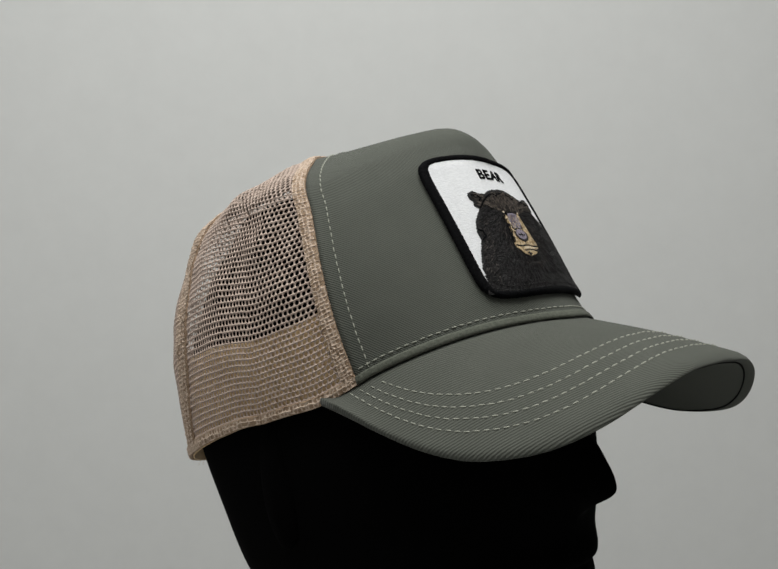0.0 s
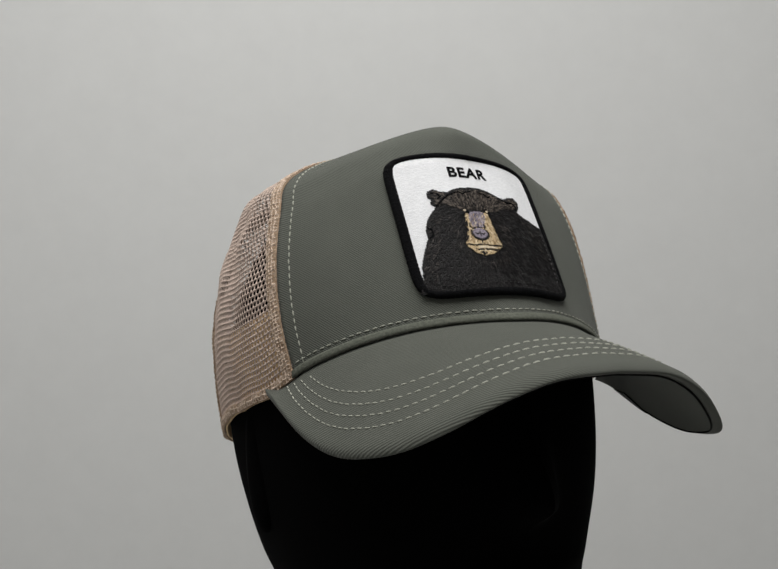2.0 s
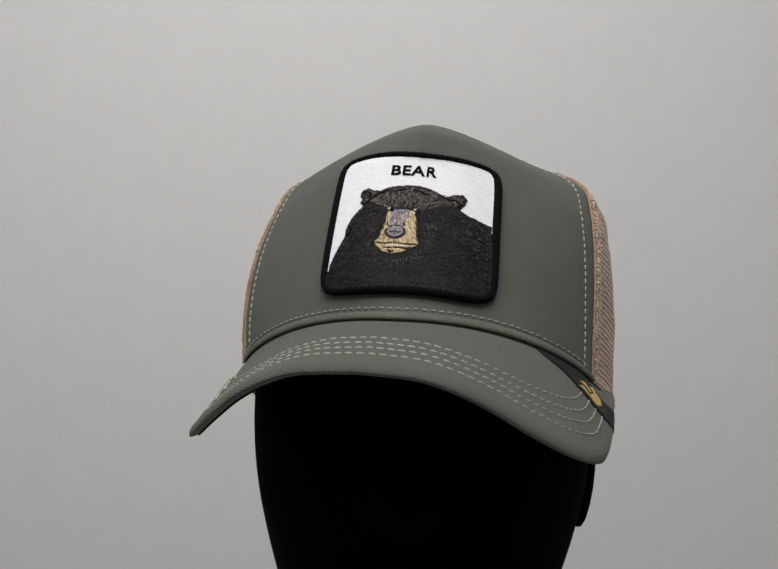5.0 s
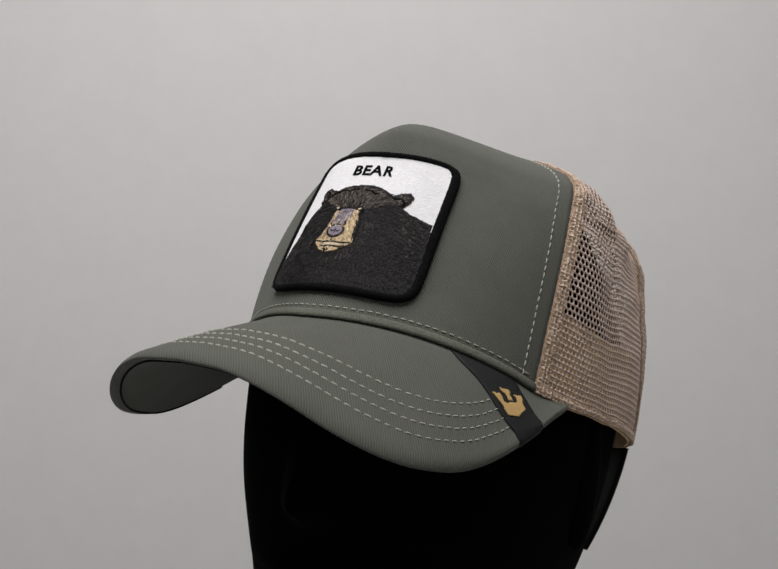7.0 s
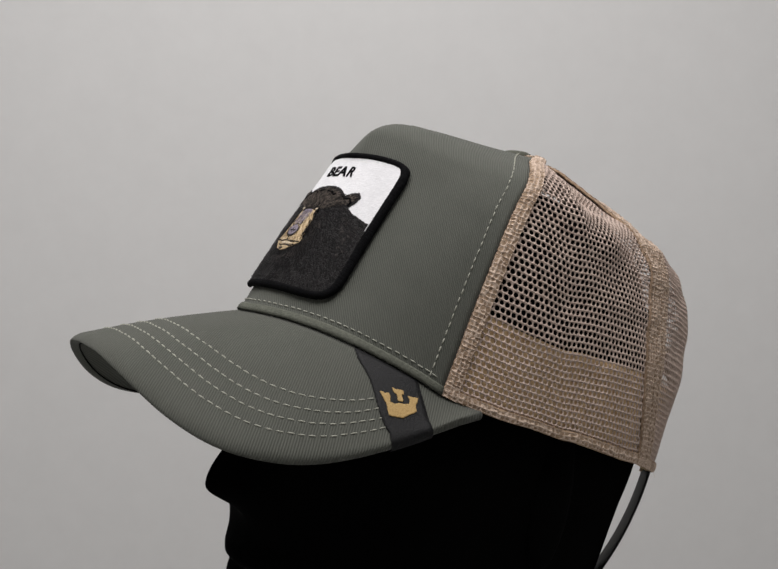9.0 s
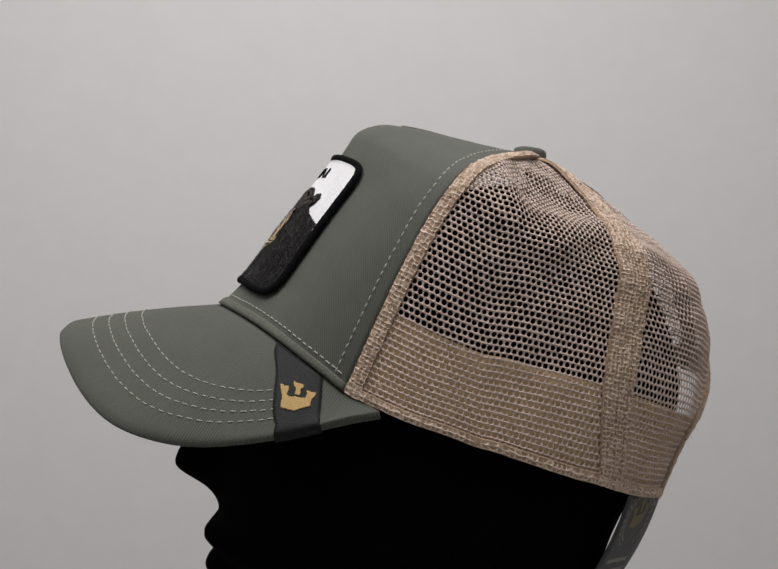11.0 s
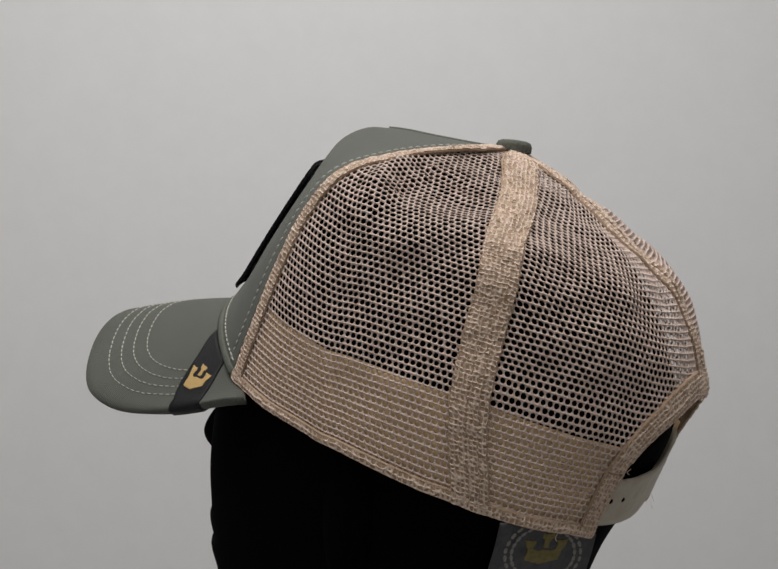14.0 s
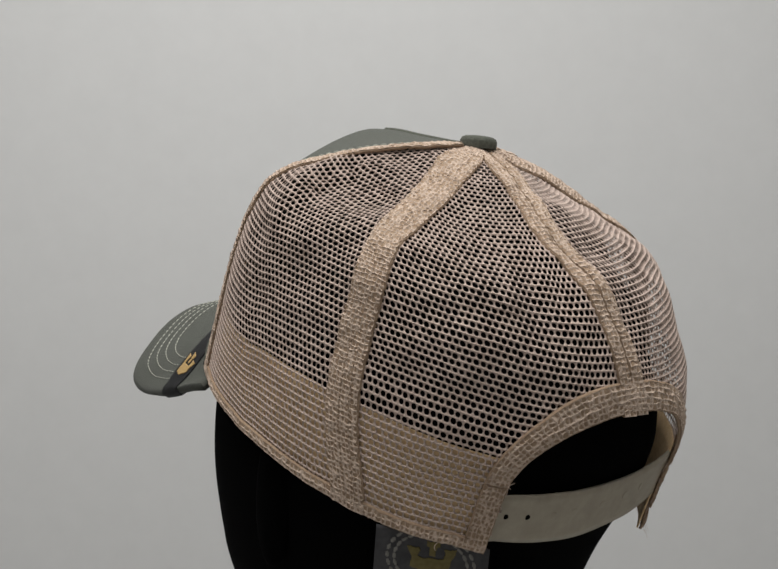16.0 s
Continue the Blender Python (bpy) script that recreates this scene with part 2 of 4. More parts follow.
def beside(line, w):
    """Degrees by level that lie w millimetres beside a seam, evened out along it."""
    out = []
    for s in np.linspace(0, 0.985, 60):
        a = line(s)
        p, lo, hi = crown(a, s), 0.0, 30.0
        for _ in range(14):
            m = (lo + hi) / 2
            if (crown(a + math.copysign(m, w), s) - p).length < abs(w):
                lo = m
            else:
                hi = m
        out.append(math.copysign(lo, w))
    pad = np.pad(out, 4, mode="edge")
    return np.convolve(pad, np.ones(9) / 9, mode="valid")


def sheet(f, us, vs, off=None):
    """A grid of points f(u, v); with off a second grid behind it, closed at the edges."""
    nu, nv = len(us), len(vs)
    v = [tuple(f(a, b)) for a in us for b in vs]
    q = [(i * nv + j, (i + 1) * nv + j, (i + 1) * nv + j + 1, i * nv + j + 1) for i in range(nu - 1) for j in range(nv - 1)]
    if off:
        n = len(v)
        v += [tuple(off(a, b)) for a in us for b in vs]
        q += [(d + n, c + n, b + n, a + n) for a, b, c, d in q]
        ring = [i * nv for i in range(nu)] + [(nu - 1) * nv + j for j in range(1, nv)]
        ring += [i * nv + nv - 1 for i in range(nu - 2, -1, -1)] + [j for j in range(nv - 2, 0, -1)]
        for a, b in zip(ring, ring[1:] + ring[:1]):
            q.append((b, a, a + n, b + n))
    return v, q


# ---- the room ----
def box(name, x0, x1, y0, y1, z0, z1, mat, label, category):
    v = [(x, y, z) for x in (x0, x1) for y in (y0, y1) for z in (z0, z1)]
    f = [(0, 1, 3, 2), (4, 6, 7, 5), (0, 4, 5, 1), (2, 3, 7, 6), (0, 2, 6, 4), (1, 5, 7, 3)]
    ob = new(name, mesh_of(name, v, f, mat, False))
    return tagged(ob, label, category, kind="structure")


WALL_Y = 0.95
box("wall_north", -1.8, 1.8, WALL_Y, WALL_Y + 0.1, 0, 2.4, PAINT, "plain matt off-white painted wall behind the head", "wall")
# unseen walls, floor and ceiling, added to bounce the lamp's light back
box("bounce_wall_south", -1.8, 1.8, -2.3, -2.2, 0, 2.4, PAINT, "unseen off-white wall, added to bounce the lamp's light", "wall")
box("bounce_wall_west", -1.9, -1.8, -2.3, WALL_Y + 0.1, 0, 2.4, PAINT, "unseen off-white wall, added to bounce the lamp's light", "wall")
box("bounce_wall_east", 1.8, 1.9, -2.3, WALL_Y + 0.1, 0, 2.4, PAINT, "unseen off-white wall, added to bounce the lamp's light", "wall")
box("floor", -1.9, 1.9, -2.3, WALL_Y + 0.1, -0.1, 0, FLOOR, "unseen grey floor, toned to weaken the bounce from below", "floor")
box("ceiling", -1.9, 1.9, -2.3, WALL_Y + 0.1, 2.4, 2.5, PAINT, "unseen white ceiling, added to close in the bounced light", "ceiling")

# ---- the cap ----
cap = thing("trucker_cap", "olive twill and tan mesh trucker cap on a mannequin head", "cap", -138)


def span(a, b, n):
    return [a + (b - a) * i / (n - 1) for i in range(n)]


def strip(name, f, us, vs, mat, parent, thick, label="", uv=None):
    """A band of cloth: f(u, v, out) on the outside, closed behind at that thickness."""
    v, q = sheet(lambda a, b: f(a, b, 0), us, vs, off=lambda a, b: f(a, b, -thick))
    return part(name, v, q, mat, parent, label, uv=uv(us, vs) * 2 if uv else None)


US, VS = span(-1, 1, 81), span(0, 1, 81)
v, q = sheet(lambda k, s: crown(k * seam1(s), s, 0.0), US, VS, off=lambda k, s: crown(k * seam1(s), s, -1.2))
GRID = np.array(v[:len(US) * len(VS)]).reshape(len(US), len(VS), 3)


def lengths(axis):
    """Run of the cloth along one way of the grid."""
    step = np.linalg.norm(np.diff(GRID, axis=axis), axis=2)
    return np.concatenate([np.zeros_like(np.take(step, [0], axis)), np.cumsum(step, axis=axis)], axis=axis)


ACROSS, UP = lengths(0), lengths(1)
ACROSS = ACROSS - ACROSS[len(US) // 2]
uv = np.stack([ACROSS, UP], axis=2).reshape(-1, 2).tolist()
part("front_panel", v, q, OLIVE, cap, "smooth olive twill front panel", uv=uv * 2)


def top_fold(k, s, out):
    return crown(k * 2.2 / rate(0, s), s, 0.95 * (1 - k * k) ** 0.5 + 0.05 + out)


strip("top_seam", top_fold, span(-1, 1, 7), span(0.65, 0.985, 40), OLIVE_EDGE, cap, 0.6, "raised centre seam")


def stitches(name, points, normals, parent, mat=THREAD, long=2.7, gap=1.1, wide=0.62, high=0.42):
    """A row of thread stitches along a line of points."""
    pts = [Vector(p) for p in points]
    run = [0.0]
    for a, b in zip(pts, pts[1:]):
        run.append(run[-1] + (b - a).length)
    xyz, nrm = np.array([tuple(p) for p in pts]), np.array([tuple(n) for n in normals])

    def at(d):
        return (Vector([np.interp(d, run, xyz[:, i]) for i in range(3)]),
                Vector([np.interp(d, run, nrm[:, i]) for i in range(3)]).normalized())
    verts, faces, d = [], [], gap / 2
    while d + long < run[-1]:
        jit = random.uniform(-0.12, 0.12)
        n0 = len(verts)
        for t, w, h in ((0, 0.35, 0.05), (0.25, 1, 0.9), (0.75, 1, 0.9), (1, 0.35, 0.05)):
            p, n = at(d + t * long)
            p2, _ = at(d + t * long + 0.2)
            side = n.cross(p2 - p).normalized() * (wide / 2 * w)
            off = n.cross(p2 - p).normalized() * jit
            verts += [tuple(p + off - side - n * 0.2), tuple(p + off - side * 0.6 + n * high * h), tuple(p + off + side * 0.6 + n * high * h), tuple(p + off + side - n * 0.2)]
        for k in range(3):
            for j in range(3):
                a = n0 + 4 * k + j
                faces.append((a, a + 1, a + 5, a + 4))
        d += long + gap * random.uniform(0.8, 1.2)
    return part(name, verts, faces, mat, parent)


def crown_line(f, n):
    """Points and normals along f(t) -> (phi, s), t from 0 to 1."""
    ps = [f(i / (n - 1)) for i in range(n)]
    return [crown(a, s, 0.15) for a, s in ps], [crown_normal(a, s) for a, s in ps]


INSET = beside(seam1, -7.4)
for side in (1, -1):
    stitches("panel_stitching", *crown_line(lambda t: (side * (seam1(0.02 + 0.93 * t) + float(np.interp(0.02 + 0.93 * t, np.linspace(0, 0.985, 60), INSET))), 0.02 + 0.93 * t), 120), cap)
stitches("rim_stitching", *crown_line(lambda t: ((2 * t - 1) * (seam1(0.03) - 1), 0.034), 160), cap)


# folded lower edge of the front panel, standing over the brim
def rim_fold(k, t, out):
    a = radians(200 * t - 20)
    return crown(k * seam1(0), 0.018 * math.sin(a) + 0.004, 0.9 * math.cos(a) + 0.7 + out)


strip("rim_fold", rim_fold, span(-1.0, 1.0, 81), span(0, 1, 7), OLIVE_EDGE, cap, 0.4, "folded olive lower edge")

# net panels: real holes in staggered rows
ARCH_S, ARCH_TOP, ARCH_W = 0.150, 0.323, 27.0     # the opening at the back: level of its foot, of its top, half its width in degrees


def arch_reach(phi, s):
    """Less than 1 inside the opening at the back."""
    f = (abs(phi) - 180) / ARCH_W
    g = max(s - ARCH_S, 0) / (ARCH_TOP - ARCH_S)
    return math.hypot(f, g)


def net(name, edge_a, edge_b, sign, dent):
    NF, NS = 33, 81
    P, L = np.zeros((NS, NF, 3)), np.zeros((NS, NF))
    N, PHI = np.zeros((NS, NF, 3)), np.zeros((NS, NF))
    ss = np.linspace(0, 0.985, NS)
    for i, s in enumerate(ss):
        for j in range(NF):
            f = j / (NF - 1)
            phi = sign * (edge_a(s) + (edge_b(s) - edge_a(s)) * f)
            p, n = crown(phi, s), crown_normal(phi, s)
            slack = math.sin(math.pi * f) * math.sin(math.pi * min(s * 1.02, 1))
            p = p + n * (slack * (1.6 * noise.noise(p * 0.03 + Vector((sign * 3, 0, 0))) + 0.7 * noise.noise(p * 0.09)) - dent(f, s))
            P[i, j], N[i, j], PHI[i, j] = p, n, abs(phi)
        d = np.linalg.norm(np.diff(P[i], axis=0), axis=1)
        L[i, 1:] = np.cumsum(d)
    mid = P[:, NF // 2]
    H = np.concatenate([[0], np.cumsum(np.linalg.norm(np.diff(mid, axis=0), axis=1))])
    px, py = 2.75, 2.85
    ring = [(-0.5, -0.5), (0, -0.5), (0.5, -0.5), (0.5, 0), (0.5, 0.5), (0, 0.5), (-0.5, 0.5), (-0.5, 0)]
    hole = [(-0.28, -0.31), (0, -0.39), (0.28, -0.31), (0.425, 0), (0.28, 0.31), (0, 0.39), (-0.28, 0.31), (-0.425, 0)]
    A, B, O, faces, count = [], [], [], [], 0
    widest = L[:, -1].max() / 2
    for r in range(int(H[-1] / py)):
        b = (r + 0.5) * py
        si = np.interp(b, H, np.arange(NS))
        half = np.interp(si, np.arange(NS), L[:, -1]) / 2
        for c in range(int(-widest / px) - 1, int(widest / px) + 2):
            a = (c + 0.5 * (r % 2)) * px
            if abs(a) > half + 0.4 * px:
                continue
            f = np.clip((a + half) / (2 * half + 1e-6), 0, 1)
            phi = np.interp(f * L[int(si), -1], L[int(si)], PHI[int(si)])
            s = np.interp(si, np.arange(NS), ss)
            if phi > 120 and arch_reach(phi, s) < 1.09 and (s > ARCH_S or 180 - phi < ARCH_W):
                continue
            wob = random.uniform(-0.05, 0.05)
            for x, y in ring:
                A.append(a + x * px), B.append(b + y * py), O.append(0.16)
            g = random.uniform(0.92, 1.1)
            for x, y in hole:
                A.append(a + (x * g + wob) * px), B.append(b + (y * g + wob) * py), O.append(-0.1)
            for x, y in hole:
                A.append(a + (x * g + wob) * px), B.append(b + (y * g + wob) * py), O.append(-0.35)
            for j in range(8):
                k = (j + 1) % 8
                faces.append((count + j, count + k, count + 8 + k, count + 8 + j))
                faces.append((count + 8 + j, count + 8 + k, count + 16 + k, count + 16 + j))
            count += 24
    A, B, O = np.array(A), np.array(B), np.array(O)
    si = np.clip(np.interp(B, H, np.arange(NS)), 0, NS - 1.001)
    i0 = si.astype(int)
    u = (si - i0)[:, None]
    out = np.zeros((len(A), 3))
    tot = np.interp(si, np.arange(NS), L[:, -1])
    want = np.clip(A + tot / 2, 0, tot)
    for lvl, wt in ((i0, 1 - u), (i0 + 1, u)):
        frac = want / np.maximum(tot, 1e-6) * L[lvl, -1]
        fj = np.zeros(len(A))
        for i in np.unique(lvl):
            m = lvl == i
            fj[m] = np.interp(frac[m], L[i], np.arange(NF))
        fj = np.clip(fj, 0, NF - 1.001)
        j0 = fj.astype(int)
        w = (fj - j0)[:, None]
        base = P[lvl, j0] * (1 - w) + P[lvl, j0 + 1] * w
        nrm = N[lvl, j0] * (1 - w) + N[lvl, j0 + 1] * w
        out += wt * (base + nrm * O[:, None])
    return part(name, out.tolist(), faces, TAN, cap, "tan open net side and back panel")


def flat_dent(f, s):
    return 0.0


def deep_dent(f, s):
    """A slack hollow with a pointed lower edge, where the net folds over."""
    edge = 0.45 + 0.62 * math.sqrt((f - 0.6) ** 2 + 0.004)
    up = s - edge
    lip = -1.6 * math.exp(-((up + 0.035) / 0.04) ** 2)
    well = 4.0 * (1 - math.exp(-(up / 0.07) ** 2)) if up > 0 else 0.0
    return (well + lip) * math.sin(math.pi * min(max(f, 0), 1)) ** 0.8 * min(max((1 - s) / 0.3, 0), 1)


net("mesh_panel", seam1, seam2, 1, deep_dent)
net("mesh_panel", seam2, lambda s: 180.0, 1, flat_dent)
net("mesh_panel", seam1, seam2, -1, flat_dent)
net("mesh_panel", seam2, lambda s: 180.0, -1, flat_dent)


# knitted tapes over the seams
def rough_out(p):
    """The uneven lie of doubled net."""
    return 0.2 * math.sin(p.x * 1.9 + p.y * 0.8) * math.sin(p.z * 2.1 - p.y * 0.5) + 0.25 * noise.noise(p * 0.35)


def loops(f, us, vs, nu, nv, parent):
    """The knitted face of a tape: rows of small meshes with real gaps, over the tape's own surface f(u, v, out)."""
    (u0, u1), (v0, v1) = us, vs
    ring = [(-0.5, -0.5), (0, -0.5), (0.5, -0.5), (0.5, 0), (0.5, 0.5), (0, 0.5), (-0.5, 0.5), (-0.5, 0)]
    hole = [(-0.2, -0.21), (0, -0.29), (0.2, -0.21), (0.28, 0), (0.2, 0.21), (0, 0.29), (-0.2, 0.21), (-0.28, 0)]
    verts, faces = [], []

    def lay(i, j, out):
        q = Vector((i * 0.8 + nv, j * 0.8, nu))
        i2, j2 = i + 0.42 * noise.noise(q), j + 0.42 * noise.noise(q + Vector((9, 5, 3)))
        i2, j2 = min(max(i2, 0), nu), min(max(j2, 0), nv)
        return tuple(f(u0 + (u1 - u0) * i2 / nu, v0 + (v1 - v0) * j2 / nv, out + 0.3 * noise.noise(q * 1.7)))
    for i in range(nu):
        for j in range(nv):
            g, n = random.uniform(0.55, 1.5), len(verts)
            dx, dy = random.uniform(-0.12, 0.12), random.uniform(-0.12, 0.12)
            verts += [lay(i + 0.5 + x, j + 0.5 + y, 0.35) for x, y in ring]
            verts += [lay(i + 0.5 + x * g + dx, j + 0.5 + y * g + dy, -0.06) for x, y in hole]
            faces += [(n + k, n + (k + 1) % 8, n + 8 + (k + 1) % 8, n + 8 + k) for k in range(8)]
    return part("knit_face", verts, faces, TAN_KNIT, parent, kind="stuff")


def tape(name, line, lo, hi, s0, s1, rise, n=200, m=13, label=""):
    """A tape along the seam line(s), from lo to hi millimetres beside it."""
    inner, outer = beside(line, lo), beside(line, hi)
    levels = np.linspace(0, 0.985, 60)

    def f(k, s, out):
        phi = line(s)
        a, b = float(np.interp(s, levels, inner)), float(np.interp(s, levels, outer))
        fray = 0.07 * noise.noise(Vector((s * 230, lo + 0.3, 2.0 + (k > 0.5)))) * (2 * k - 1) ** 3
        step = a + (b - a) * (k + fray)
        p = crown(phi + step, s)
        return crown(phi + step, s, rise * (1 - (2 * k - 1) ** 4 * 0.55) + rough_out(p) + 0.12 + out)
    ob = strip(name, f, span(0, 1, m), span(s0, s1, n), TAN_TAPE, cap, 1.1, label)
    loops(f, (0.02, 0.98), (s0, s1 - 0.01), max(2, round(abs(hi - lo) / 2.2)), round(205 * (s1 - s0) / 2.05), ob)
    return ob


def ridge(name, line, off, s0, s1, mat=TAN_THREAD):
    stitches(name, *crown_line(lambda t: (line(s0 + (s1 - s0) * t) + off / rate(line(s0 + (s1 - s0) * t), s0 + (s1 - s0) * t), s0 + (s1 - s0) * t), 100), cap, mat, 2.2, 0.7, 0.6, 1.75)


for side in (1, -1):
    tape("front_tape", lambda s: side * seam1(s), side * 0.2, side * 7.0, 0.0, 0.985, 0.9, label="tan knitted tape beside the front panel")
    tape("side_tape", lambda s: side * seam2(s), -8.4, 8.4, 0.0, 0.985, 1.1, label="tan knitted seam tape")
    for off in (-0.6, 4.2):
        ridge("tape_stitching", lambda s: side * seam2(s), off, 0.02, 0.34)
tape("back_tape", lambda s: 180.0, -7.5, -0.3, ARCH_TOP - 0.005, 0.985, 1.0, label="tan knitted seam tape")
tape("back_tape", lambda s: 180.0, 0.3, 7.5, ARCH_TOP - 0.005, 0.985, 1.0, label="tan knitted seam tape")


# hem round the rim and the opening
def hem(sign):
    def f(phi, t, out):
        p = crown(sign * phi, 0.0)
        return crown(sign * phi, 0.026 * t, 0.75 + 0.4 * math.sin(math.pi * t) + rough_out(p * 1.2) + out)
    return f


for side in (1, -1):
    ob = strip("rim_hem", hem(side), span(seam1(0), 180 - ARCH_W, 120)[::side], span(0, 1, 5), TAN_TAPE, cap, 1.4, "tan knitted hem")
    loops(hem(side), (seam1(0), 180 - ARCH_W), (0.06, 0.94), 82, 2, ob)


def arch_hem(t, k, out):
    a = math.pi * t
    e = 1.0 + 0.33 * k
    phi = 180 + ARCH_W * math.cos(a) * (1 + 0.20 * k)
    s = ARCH_S + (ARCH_TOP - ARCH_S) * math.sin(a) * e
    p = crown(phi, s)
    return crown(phi, s, 0.8 + 0.3 * math.sin(math.pi * k) + rough_out(p) + out)


ob = strip("opening_hem", arch_hem, span(0, 1, 90), span(0, 1, 9)[::-1], TAN_TAPE, cap, 1.3, "tan knitted hem round the back opening")
loops(arch_hem, (0, 1), (0.04, 0.96), 56, 5, ob)
for side in (1, -1):
    def leg(k, s, out):
        phi = side * (180 - ARCH_W * (1 + 0.20 * k))
        return crown(phi, s, 0.85 + rough_out(crown(phi, s)) + out)
    ob = strip("opening_hem", leg, span(0, 1, 9)[::-side], span(0 if side > 0 else 0.05, ARCH_S, 24), TAN_TAPE, cap, 1.3, "tan knitted hem beside the strap")
    loops(leg, (0.04, 0.96), (0.008 if side > 0 else 0.055, ARCH_S - 0.004), 5, 13, ob)

# sweatband behind the lower net
for side in (1, -1):
    def band(phi, s, out):
        return crown(side * phi, s * (1 + (0.12 if side > 0 else 0.06) * max(0, (140 - phi) / 80)), -1.1 + out)
    strip("sweatband", band, span(20, 180 - ARCH_W, 90)[::side], [0.0, 0.04, 0.08, 0.12, 0.16, 0.2], TAN_BAND, cap, 0.8, "plain tan sweatband inside the rim")

# loose thread ends at the hems
def loose_thread(phi, s, long, drop, bend):
    p, n = crown(phi, s, 1.3), crown_normal(phi, s)
    side = n.cross(Vector((0, 0, 1))).normalized()
    pts = [p + n * (0.25 * long * t) + side * (bend * long * math.sin(2.4 * t)) + Vector((0, 0, -drop * long * t)) for t in span(0, 1, 7)]
    v = [tuple(c + side * (0.2 * math.cos(a)) + Vector((0, 0, 0.2 * math.sin(a)))) for c in pts for a in (0, 2.09, 4.19)]
    q = [(3 * i + j, 3 * i + (j + 1) % 3, 3 * i + 3 + (j + 1) % 3, 3 * i + 3 + j) for i in range(6) for j in range(3)]
    part("loose_thread", v, q, TAN_KNIT, cap)


for args in ((153.6, 0.165, 5, 0.3, 0.5), (152.8, 0.15, 4, 0.6, 0.4), (205, 0.01, 7, 0.6, -0.4), (207, 0.02, 5, 0.8, 0.3), (-66, 0.2, 4, -0.2, 0.6),
             (-64, 0.1, 4, 0.3, 0.7), (-120, 0.004, 4, 0.7, 0.3), (-150, 0.004, 5, 0.8, -0.3), (66, 0.06, 4, 0.4, -0.6), (142, 0.004, 4, 0.8, 0.4)):
    loose_thread(*args)

# snap strap
def strap_at(phi, t, out):
    s = 0.022 + 0.100 * t + 0.057 * (phi - 153) / 54
    flat = 7.0 * max(1 - ((phi - 180) / 30) ** 2, 0)     # pulled straight across the opening
    return crown(phi, s, 0.2 - flat + out)


strap = strip("snap_strap", strap_at, span(180 - ARCH_W - 3, 180 + ARCH_W + 1, 60), span(0, 1, 9), PLASTIC, cap, 1.5, "beige plastic snap strap")


def disc(name, centre, normal, r, high, mat, parent, label="", n=24):
    c, z = Vector(centre), Vector(normal).normalized()
    x = z.orthogonal().normalized()
    y = z.cross(x)
    prof = [(1.0, 0.0), (1.0, 0.5), (0.92, 0.8), (0.7, 0.95), (0.35, 1.0)]
    verts = [tuple(c + (x * math.cos(t) + y * math.sin(t)) * r * a + z * high * h) for a, h in prof for t in [2 * math.pi * i / n for i in range(n)]]
    faces = [(k * n + i, k * n + (i + 1) % n, (k + 1) * n + (i + 1) % n, (k + 1) * n + i) for k in range(len(prof) - 1) for i in range(n)]
    faces.append(tuple(range((len(prof) - 1) * n, len(prof) * n)))
    return part(name, verts, faces, mat, parent, label)


for phi in (155.6, 161.4):
    disc("strap_hole", strap_at(phi, 0.56, -0.08), crown_normal(phi, 0.1), 1.25, 0.25, BLACK, strap, "dark snap hole", 14)
for phi in (169, 175.5, 182, 188.5, 195):
    disc("snap_dimple", strap_at(phi, 0.56, -0.05), crown_normal(phi, 0.1), 1.9, 0.18, PLASTIC, strap, "", 14)

# cloth button on top
disc("top_button", (-61.5, 0.8, 43.2), (-0.12, 0, 1), 8.8, 5.8, OLIVE_EDGE, cap, "cloth-covered olive top button", 32)

# ---- brim ----
EDGE = [(0, -45.5), (0.1, -47.5), (0.2, -53.5), (0.28, -60), (0.35, -66.5), (0.42, -72.5), (0.5, -78.5), (0.6, -83.8), (0.7, -87), (0.8, -86.3), (0.9, -81.8), (1, -73)]
RIM_END = 66.0


def rim_front(k):
    return crown(RIM_END * k, 0.0)


def brim_edge(k):
    """The outer edge of the brim; k from -1 (wearer's right) to 1."""
    a = radians(min(abs(k), 1) * 90)
    y = 96.5 * math.copysign(abs(math.sin(a)) ** 0.74, k)
    x = 29 + 144.5 * max(math.cos(a), 0) ** 0.74
    flare = math.exp(-((k - 0.56) / 0.2) ** 2)     # the left wing of the brim is bent out a little
    return Vector((x + 1.8 * flare, y + 4.2 * flare, float(curve(EDGE, min(abs(k), 1))[0])))


def brim_raw(k, m):
    p = rim_front(k).lerp(brim_edge(k), m)
    p.z += 1.5 * math.sin(math.pi * m) * (1 - abs(k))
    return p


def brim_normal(k, m):
    k, h = max(min(k, 0.97), -0.97), 0.01
    m = max(min(m, 0.98), 0.02)
    a = brim_raw(k + h, m) - brim_raw(k - h, m)
    b = brim_raw(k, m + h) - brim_raw(k, m - h)
    return b.cross(a).normalized()


def brim(k, m, out=0.0):
    """Out from the upper face; the outer edge is rounded over."""
    p = brim_raw(k, min(m, 1.0))
    return p + brim_normal(k, m) * out if out else p


KS = span(-1, 1, 101)
MS = [0, 0.05, 0.12, 0.2, 0.3, 0.4, 0.5, 0.6, 0.7, 0.8, 0.88, 0.94, 0.975, 0.99, 1.0]


